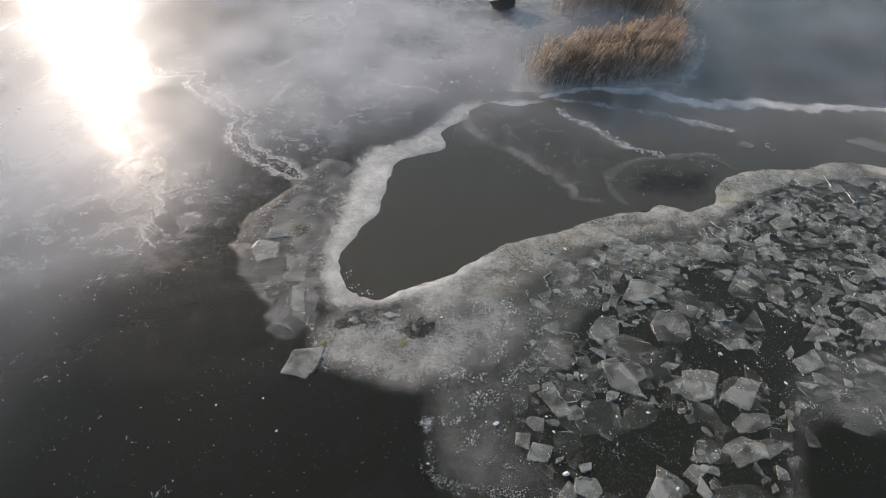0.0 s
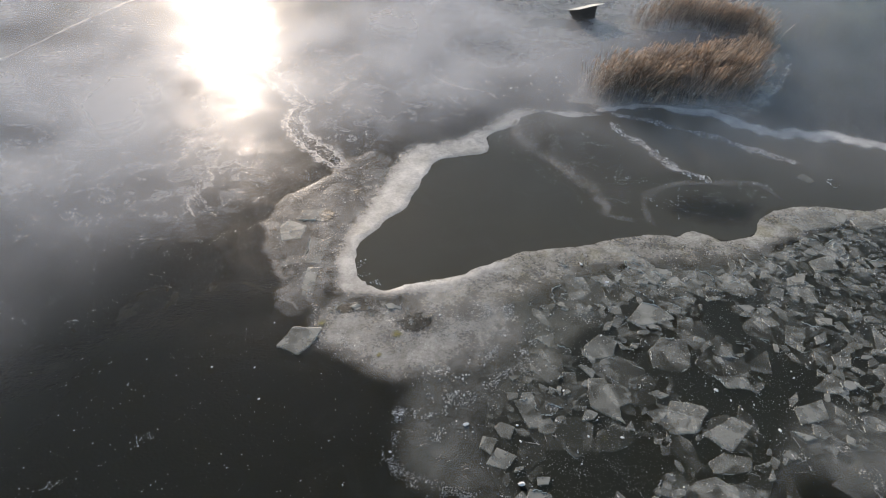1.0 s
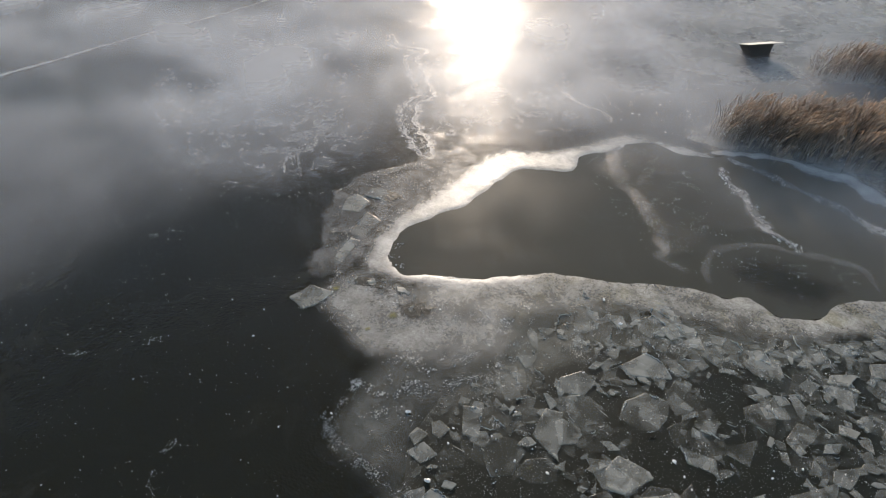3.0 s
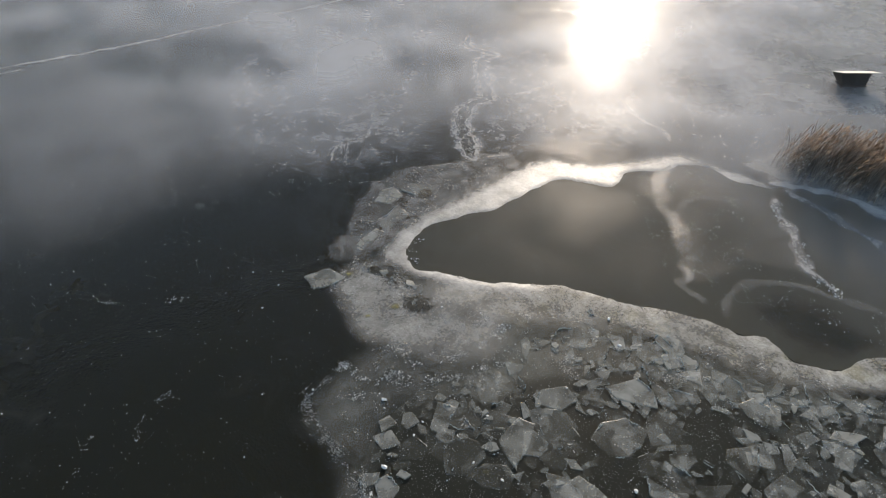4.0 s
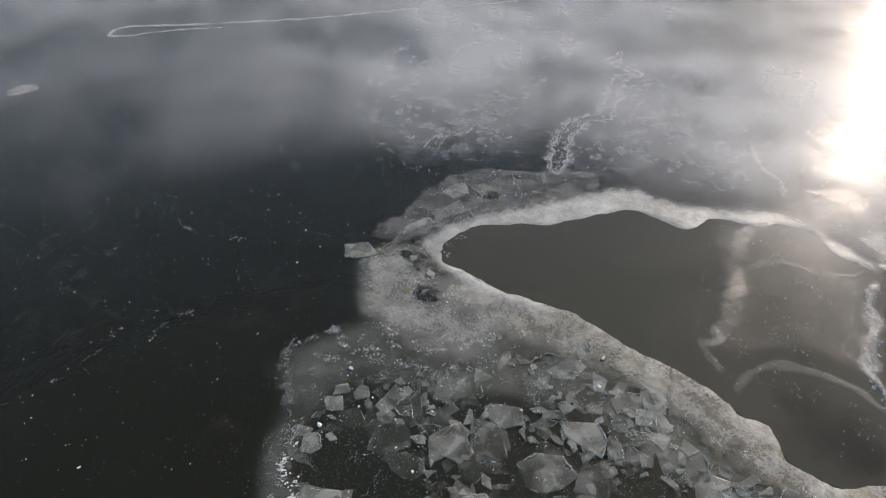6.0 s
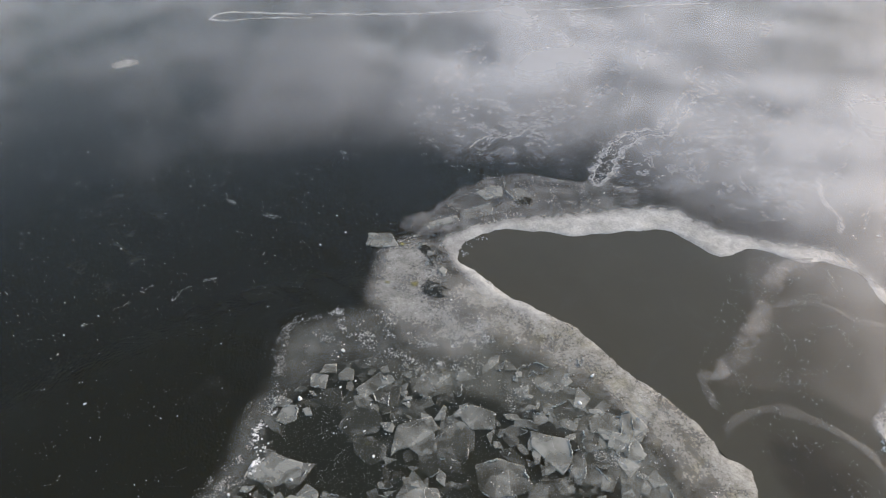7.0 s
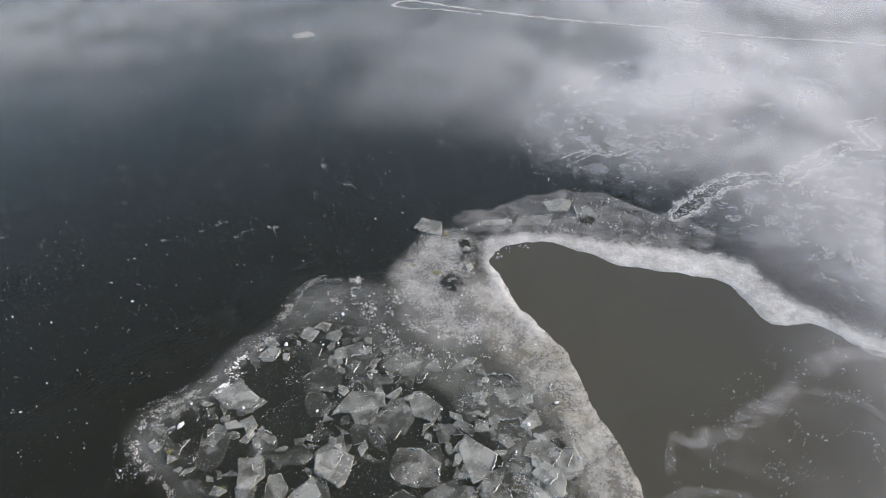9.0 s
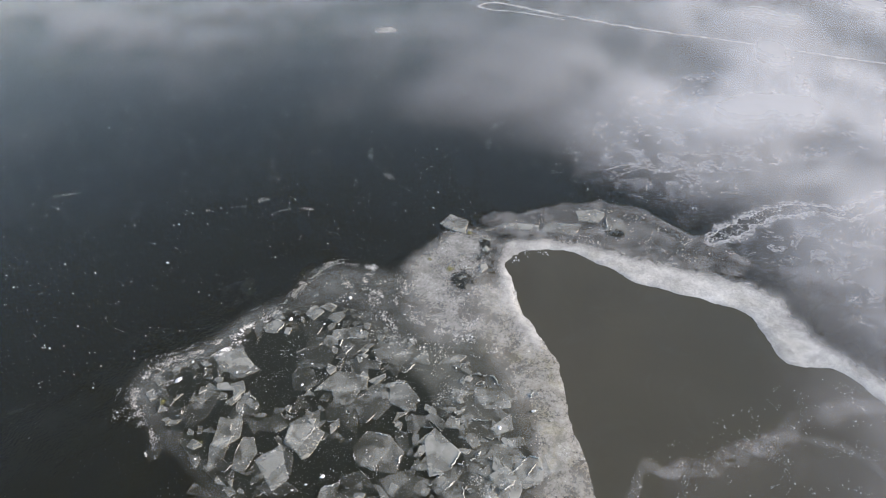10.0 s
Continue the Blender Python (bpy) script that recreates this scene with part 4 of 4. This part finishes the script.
def reed_bed(name, label, ring, clumps, tall, seed):
    """A stand of dry common reed in clumps: bent stems with leaves and feathery plumes; the outer stems carry frost."""
    rng = random.Random(seed)
    outline = curve_through(ring, True, 0.8)
    lo, hi = outline.min(0), outline.max(0)
    centre = (lo + hi) / 2
    bed = tagged(new(name), label, "reeds")
    bed.location = (centre[0], centre[1], 0.0)
    sv, sf, sh, pv, pf, ph, wv, wf = [], [], [], [], [], [], [], []
    px, py = rng_points(rng, lo, hi, 4 * clumps)
    good = within(px, py, outline)
    spots = list(zip(px[good] - centre[0], py[good] - centre[1], reach_to(px[good], py[good], outline, True)))[:clumps]
    for i, (cx, cy, inside) in enumerate(spots[: clumps // 8]):
        k = rng.randrange(len(outline))
        spots[i] = (outline[k][0] - centre[0] + rng.gauss(0, 0.6), outline[k][1] - centre[1] + rng.gauss(0, 0.6), 0.0)
    for cx, cy, inside in spots:
        tuft = noise.noise(Vector((0.35 * cx, 0.35 * cy, seed + 4)))
        bend = Vector((0.30 + 0.35 * tuft + rng.gauss(0, 0.16), -0.10 + rng.gauss(0, 0.16), 0))
        reach = tall * rng.uniform(0.7, 1.08) * (1 + 0.14 * tuft) * min(1.0, 0.72 + 0.2 * inside)
        tone, plumed = rng.random(), rng.uniform(0.25, 0.95)
        for _ in range(rng.randint(1, 4) if inside < 1.3 else rng.randint(5, 10)):
            x, y = cx + rng.gauss(0, 0.24), cy + rng.gauss(0, 0.24)
            h = reach * rng.uniform(0.8, 1.06)
            lean = bend + Vector((rng.gauss(0, 0.07) + 0.25 * (x - cx), rng.gauss(0, 0.07) + 0.25 * (y - cy), 0))
            r = rng.uniform(0.014, 0.028)
            shade = min(1.0, max(0.0, tone + rng.gauss(0, 0.2)))
            knots = [Vector((x, y, -0.05)) + lean * (h * 0.8 * q * q) + Vector((0, 0, h * q)) for q in (0.0, 0.4, 0.75, 1.0)]
            k = len(sv)
            for q, p in zip((0.0, 0.4, 0.75, 1.0), knots):
                for a in (0.0, 2.09, 4.19):
                    sv.append((p.x + r * math.cos(a), p.y + r * math.sin(a), p.z))
                    sh.append(shade)
            for i in range(3):
                sf += [(k + 3 * i + j, k + 3 * i + (j + 1) % 3, k + 3 * i + 3 + (j + 1) % 3, k + 3 * i + 3 + j) for j in range(3)]
            for i in range(rng.choice((0, 1, 1, 2))):
                q = rng.uniform(0.4, 0.9)
                p = Vector((x, y, 0)) + lean * (h * 0.8 * q * q) + Vector((0, 0, h * q))
                a = rng.gauss(0.2, 1.0)
                d = Vector((math.cos(a), math.sin(a), 0.5)) * rng.uniform(0.3, 0.6)
                w = Vector((-d.y, d.x, 0)).normalized() * 0.016
                k = len(sv)
                for t in (p - w, p + w, p + d * 0.6 + w, p + d * 0.6 - w, p + d + Vector((0, 0, -0.12))):
                    sv.append(tuple(t))
                    sh.append(shade)
                sf += [(k, k + 1, k + 2, k + 3), (k + 3, k + 2, k + 4)]
            # plume: a drooping spindle
            if rng.random() < plumed:
                top = knots[-1]
                droop = Vector((lean.x * 0.8 + 0.12, lean.y, 0))
                long, wide = rng.uniform(0.4, 0.8), rng.uniform(0.03, 0.06)
                k = len(pv)
                for q, g in ((0.0, 0.15), (0.35, 1.0), (0.75, 0.7), (1.0, 0.05)):
                    p = top + droop * (long * q * q) + Vector((0, 0, long * (q - 0.35 * q * q)))
                    for a in (0.0, 2.09, 4.19):
                        pv.append((p.x + wide * g * math.cos(a), p.y + wide * g * math.sin(a), p.z))
                        ph.append(shade)
                for i in range(3):
                    pf += [(k + 3 * i + j, k + 3 * i + (j + 1) % 3, k + 3 * i + 3 + (j + 1) % 3, k + 3 * i + 3 + j) for j in range(3)]
            if cx < lo[0] - centre[0] + 3.6 and rng.random() < 0.7 or inside < 1.0 and rng.random() < 0.25 or rng.random() < 0.02:
                k = len(wv)
                q = knots[1].lerp(knots[3], rng.random())
                r = rng.uniform(0.05, 0.11)
                wv += [(q.x + r, q.y, q.z), (q.x - 0.6 * r, q.y + 0.9 * r, q.z), (q.x - 0.6 * r, q.y - 0.9 * r, q.z), (q.x, q.y, q.z + 1.3 * r), (q.x, q.y, q.z - 1.1 * r)]
                wf += [(k + a, k + b, k + 3) for a, b in ((0, 1), (1, 2), (2, 0))] + [(k + b, k + a, k + 4) for a, b in ((0, 1), (1, 2), (2, 0))]
    tagged(link_mesh("frost", wv, wf, SNOW, bed), "white frost clinging to the outer reeds", kind="stuff")
    tagged(link_mesh("reed_straw", sv, sf, STEM, bed, sh, "tone"), "thin dry brown stems with narrow leaves", kind="stuff")
    tagged(link_mesh("reed_plumage", pv, pf, PLUME, bed, ph, "tone"), "drooping orange-brown seed plumes", kind="stuff")
    return bed


reed_bed("reed_bed", "dense stand of dry orange-brown reeds frozen into the ice",
         [(10.8, 72.5), (12, 70.4), (17, 70.7), (22, 71.4), (27, 72.8), (30.6, 78), (32.6, 85.6), (29.5, 87), (23, 83.6), (17, 81), (11.8, 77.5)], 640, 3.6, 5)
reed_bed("reed_bed", "smaller stand of dry brown reeds half hidden by mist",
         [(17.8, 95), (25, 95.4), (30.4, 93), (32.2, 88.6), (34.4, 90.5), (34, 97.5), (27, 101.3), (18.4, 100.3)], 380, 3.6, 8)


# ---- the shelter on the ice ----
def box(bm, size, at, turn=None):
    made = bmesh.ops.create_cube(bm, size=1.0)["verts"]
    m = Matrix.Translation(at) @ (turn or Matrix()) @ Matrix.Diagonal((*size, 1))
    bmesh.ops.transform(bm, matrix=m, verts=made)
    return made


def shelter():
    """A low nesting shelter on the ice: tarred boards that taper to the foot, under a pale overhanging roof sheet. The
    walls' shape takes in their dark reflection.
    """
    hut = tagged(new("nesting_shelter"), "dark low wooden shelter with a pale overhanging roof sheet", "shelter")
    hut.matrix_world = pose(10.05, 97.5, 0, 0, 0, 43)
    bm = bmesh.new()
    box(bm, (3.1, 1.9, 0.12), (0.15, 0, 0.06))
    bmesh.ops.bevel(bm, geom=bm.edges[:], offset=0.03, segments=1, affect="EDGES")
    part("raft", bm, BOARD, hut)

    def slab(a, b, c, d, out):
        bm = bmesh.new()
        rows = [[bm.verts.new(Vector(p) + Vector(out) * k) for p in (a, b, c, d)] for k in (0, 1)]
        bm.faces.new(rows[0][::-1])
        bm.faces.new(rows[1])
        for i in range(4):
            bm.faces.new((rows[0][i], rows[0][(i + 1) % 4], rows[1][(i + 1) % 4], rows[1][i]))
        return bm

    # walls taller than the hut's own: their mirror image in the ice is built in
    boards = 8
    for way in (-1, 1):
        for i in range(boards):
            lo, hi = i / boards + 0.003, (i + 1) / boards - 0.003
            x0, x1, x2, x3 = -1.25 + 2.8 * lo, -1.25 + 2.8 * hi, -2.05 + 3.6 * hi, -2.05 + 3.6 * lo
            part("wall_board", slab((x0, way * 0.8, 0.12), (x1, way * 0.8, 0.12), (x2, way * 1.0, 1.5 - 0.32 * way), (x3, way * 1.0, 1.5 - 0.32 * way), (0, way * 0.03, 0)), BOARD, hut)
    for low, high, out in ((-1.25, -2.05, -0.03), (1.55, 1.55, 0.03)):
        part("side_wall", slab((low, -0.78, 0.12), (low, 0.78, 0.12), (high, 0.98, 1.18), (high, -0.98, 1.82), (out, 0, 0)), BOARD, hut)
    bm = bmesh.new()
    box(bm, (4.9, 2.5, 0.05), (0.35, 0, 1.58), pose(0, 0, 0, -18, 0, 0))
    bmesh.ops.bevel(bm, geom=bm.edges[:], offset=0.012, segments=1, affect="EDGES")
    part("roof_sheet", bm, ROOF, hut, "pale frosted roof sheet")
    return hut


shelter()


# ---- snow lumps and splinters ----
def lump(x, y, size, z=0.07, label="small lump of clean white snow on the ice"):
    rng = random.Random(int(100 * x + 7 * y))
    bm = bmesh.new()
    bmesh.ops.create_icosphere(bm, subdivisions=2, radius=1.0)
    for v in bm.verts:
        d = 1 + 0.6 * noise.noise(v.co * 2.1 + Vector((x, y, 0)))
        v.co = Vector((v.co.x * d * size, v.co.y * d * size * 0.66, max(v.co.z, -0.2) * d * size * 0.3))
    me = bpy.data.meshes.new("snow_lump")
    bm.to_mesh(me)
    bm.free()
    me.materials.append(SNOW)
    ob = new("snow_lump", me)
    ob.matrix_world = pose(x, y, z, 0, 0, rng.uniform(0, 180)) @ Matrix.Scale(0.62, 4)
    return tagged(ob, label, "snow", "snow lumps")


for x, y, size in ((4.0, 24.1, 0.3), (19.5, 29.7, 0.26), (20.3, 29.0, 0.15), (21.7, 28.9, 0.13), (24.7, 31.7, 0.16), (26.1, 33.3, 0.14), (22.9, 27.2, 0.2), (20.9, 28.4, 0.13), (12.2, 17.5, 0.28), (13.9, 16.1, 0.2), (7.1, 24.6, 0.16)):
    lump(x, y, size)
for x, y, size in ((15.7, 16.2, 0.42), (9.8, 27.8, 0.16), (12.7, 39.0, 0.3), (10.7, 40.8, 0.26), (13.4, 24.9, 0.2), (7.4, 23.5, 0.16), (0.7, 33.1, 0.17), (7.7, 20.7, 0.34), (11.4, 24.6, 0.16), (13.8, 19.8, 0.2), (12.2, 33.2, 0.16)):
    lump(x, y, size)
for x, y, size in ((-9.2, 23.6, 0.14), (-10.5, 26.0, 0.11), (-13.3, 25.5, 0.11), (-0.1, 21.4, 0.14), (4.5, 6.4, 0.16)):
    lump(x, y, size, 0.01, "small snow lump on the dark lake ice")


def splinters(name, label, ring, count, seed, size):
    """Slivers and crumbs of ice, standing and lying."""
    rng = random.Random(seed)
    outline = curve_through(ring, True, 1.0)
    px, py = rng_points(rng, outline.min(0), outline.max(0), 12 * count)
    good = within(px, py, outline)
    verts, faces, made = [], [], 0
    for x, y in zip(px[good], py[good]):
        if noise.fractal(Vector((x * 0.6, y * 0.6, seed)), 0.9, 2.0, 4) < 0.05 + 0.3 * rng.random():
            continue
        made += 1
        if made > count:
            break
        a, long = rng.uniform(0, 6.3), size * (0.5 + 1.0 * rng.random() ** 3 + 2.0 * rng.random() ** 24)
        wide = long * rng.uniform(0.45, 0.9)
        c, s, k, z = math.cos(a), math.sin(a), len(verts), rng.uniform(0.05, 0.1)
        for u, v, h in ((-1, 0, -0.1), (0, -1, -0.1), (1, 0.2, -0.1), (0.1, 1, -0.1), (rng.uniform(-0.4, 0.4), rng.uniform(-0.3, 0.3), wide * rng.uniform(0.2, 0.6))):
            verts.append((x + u * long * c - v * wide * s, y + u * long * s + v * wide * c, z + h * (1 if h > 0 else 0.4)))
        faces += [(k, k + 1, k + 4), (k + 1, k + 2, k + 4), (k + 2, k + 3, k + 4), (k + 3, k, k + 4)]
    return tagged(link_mesh(name, verts, faces, SNOW), label, "ice crumbs", kind="stuff")


def trail(name, label, points, count, seed, size):
    """Bubbles and crumbs strewn along a line. points: x, y and half width."""
    rng = random.Random(seed)
    line = curve_through(points, False, 0.2)
    verts, faces = [], []
    for _ in range(count):
        x, y, w = line[int(len(line) * rng.random())]
        x, y = x + rng.gauss(0, 0.5 * w), y + rng.gauss(0, 0.5 * w)
        if noise.noise(Vector((x * 1.1, y * 1.1, seed))) < -0.15 + 0.2 * rng.random():
            continue
        r, k, z = size * (0.45 + 0.8 * rng.random() ** 3 + 1.5 * rng.random() ** 30), len(verts), 0.055
        turn = rng.uniform(0, 6.3)
        for i in range(5):
            a, q = turn + 1.2566 * i, r * rng.uniform(0.7, 1.2)
            verts.append((x + q * math.cos(a), y + q * math.sin(a), z - 0.02))
        verts.append((x, y, z + 0.25 * r))
        faces += [(k + i, k + (i + 1) % 5, k + 5) for i in range(5)]
    return tagged(link_mesh(name, verts, faces, SNOW), label, "ice crumbs", kind="stuff")


TRAILS = [
    [(-3.2, 3.6, 0.2), (-3.9, 6.0, 0.3), (-5.4, 7.8, 0.3), (-7.3, 9.5, 0.2)], [(-4.9, 11.4, 0.2), (-6.4, 12.7, 0.3), (-7.0, 14.9, 0.3)], [(-18.5, 15.6, 0.3), (-16.7, 17.2, 0.4), (-14.5, 20.0, 0.4)],
    [(0.5, -13.3, 0.2), (-1.1, -12.3, 0.3), (-2.3, -10.9, 0.3)], [(-25.0, 27.5, 0.6), (-21.1, 33.6, 0.7), (-18.8, 39.0, 0.7)],
]
trail("ice_bubbles", "band of white bubbles inside the rim of the frosted ice",
      [(-0.1, 24.5, 0.3), (-0.1, 21.0, 0.4), (1.9, 19.8, 0.5), (3.0, 19.5, 0.5), (4.9, 19.4, 0.5), (6.2, 19.5, 0.4), (7.2, 19.4, 0.3), (8.6, 18.3, 0.3), (11.0, 17.2, 0.35), (13.2, 15.6, 0.4), (15.2, 14.0, 0.5), (17.4, 13.8, 0.5),
       (19.2, 15.6, 0.4), (20.6, 18.0, 0.3)], 5200, 51, 0.019)
trail("ice_crumbs", "trail of white crumbs over the grey apron",
      [(-0.5, 24.2, 0.3), (1.7, 24.6, 0.4), (3.0, 26.6, 0.4), (3.3, 28.7, 0.4), (4.7, 29.8, 0.5), (5.3, 32.3, 0.6), (5.5, 35.0, 0.5)], 1400, 52, 0.036)
trail("ice_crumbs", "crushed white patch on the apron", [(1.3, 30.3, 0.6), (2.2, 31.9, 0.9), (3.2, 33.4, 0.9), (4.2, 34.6, 0.7)], 2600, 53, 0.026)
trail("ice_crumbs", "white frost crumbs where the floes meet the frosted ice", [(13.2, 17.0, 0.2), (12.2, 17.7, 0.3), (11.2, 18.1, 0.3), (10.1, 17.7, 0.3), (9.2, 18.0, 0.3), (8.4, 19.4, 0.3)], 420, 54, 0.06)
trail("ice_crumbs", "crumbs scattered between apron and floes", [(2.4, 22.8, 0.5), (3.0, 25.0, 0.5), (5.0, 27.4, 0.5), (6.6, 29.6, 0.5), (7.6, 32.0, 0.5)], 600, 55, 0.036)

splinters("ice_splinters", "white splinters of ice scattered over the floes", FIELD, 3800, 31, 0.026)
splinters("ice_crumbs", "white ice crumbs on the grey apron",
          [(-8.5, 31), (-6, 28), (0, 26.5), (1, 21), (6, 18), (11, 16), (16, 12), (21, 15), (18, 16), (9, 18), (5, 23), (8, 30), (8, 36), (0, 34), (-5, 33.5)], 1500, 32, 0.030)
splinters("ice_crumbs", "ice crumbs on the thin grey ice", [(-9, 53), (-13, 49), (-16, 43), (-12, 35), (-9.5, 32), (-9, 40), (-8.5, 50)], 500, 33, 0.03)

splinters("ice_crumbs", "ice crumbs along the white bank", [(-7, 33), (-3, 33), (4, 35), (14, 40), (24, 43), (36, 50), (36, 53), (24, 46.5), (14, 44), (4, 38.5), (-4, 34.6)], 900, 34, 0.03)
splinters("frost_specks", "tiny white frost specks on the dark lake ice", [(-30, 20), (-18, 34), (-16, 50), (-22, 62), (-45, 60), (-50, 20), (-30, -20), (0, -25), (20, 5), (12, 14), (2, 17), (-4, 25), (-12, 30)], 1300, 35, 0.032)
splinters("frost_specks", "white frost specks near the reeds", [(3, 69), (10, 71), (11, 76), (6, 84), (0, 80), (-3, 72)], 130, 36, 0.09)
splinters("ice_crumbs", "glittering crumbs of new ice in the pond", [(4, 65), (2, 58), (6, 54), (11, 49), (16, 47.5), (28, 53), (27, 56), (17, 56), (12, 62)], 900, 37, 0.026)

for line in TRAILS:
    trail("frost_specks", "trail of white frost crumbs on the dark lake ice", line, 80, 38, 0.03)
trail("ice_crumbs", "loose ice crumbs afloat in the corner of the pond", [(-6.6, 38.4, 0.3), (-6.2, 36.6, 0.4), (-4.6, 35.6, 0.3)], 90, 41, 0.05)
splinters("ice_rubble", "rubble of broken ice along a vein in the pond", [(13.2, 66), (14.0, 63), (16.2, 60.8), (17.6, 58.6), (19.4, 56.6), (22.2, 55.0), (22.4, 55.8), (20.0, 57.9), (18.7, 59.3), (17.3, 61.8), (15.1, 63.6), (13.9, 66)], 420, 39, 0.06)
splinters("ice_rubble", "rubble of crushed frost along the zigzag crack",
          [(-12.0, 51.2), (-16.4, 52.8), (-19.0, 56.2), (-20.8, 61.2), (-24.0, 65.2), (-26.0, 68.6), (-29.2, 72.2), (-31.0, 75.4), (-29.8, 75.2), (-27.4, 72.6), (-24.2, 69.2), (-22.2, 66.0), (-19.2, 62.0), (-17.4, 56.8), (-15.2, 54.2), (-12.4, 52.6)], 500, 40, 0.07)

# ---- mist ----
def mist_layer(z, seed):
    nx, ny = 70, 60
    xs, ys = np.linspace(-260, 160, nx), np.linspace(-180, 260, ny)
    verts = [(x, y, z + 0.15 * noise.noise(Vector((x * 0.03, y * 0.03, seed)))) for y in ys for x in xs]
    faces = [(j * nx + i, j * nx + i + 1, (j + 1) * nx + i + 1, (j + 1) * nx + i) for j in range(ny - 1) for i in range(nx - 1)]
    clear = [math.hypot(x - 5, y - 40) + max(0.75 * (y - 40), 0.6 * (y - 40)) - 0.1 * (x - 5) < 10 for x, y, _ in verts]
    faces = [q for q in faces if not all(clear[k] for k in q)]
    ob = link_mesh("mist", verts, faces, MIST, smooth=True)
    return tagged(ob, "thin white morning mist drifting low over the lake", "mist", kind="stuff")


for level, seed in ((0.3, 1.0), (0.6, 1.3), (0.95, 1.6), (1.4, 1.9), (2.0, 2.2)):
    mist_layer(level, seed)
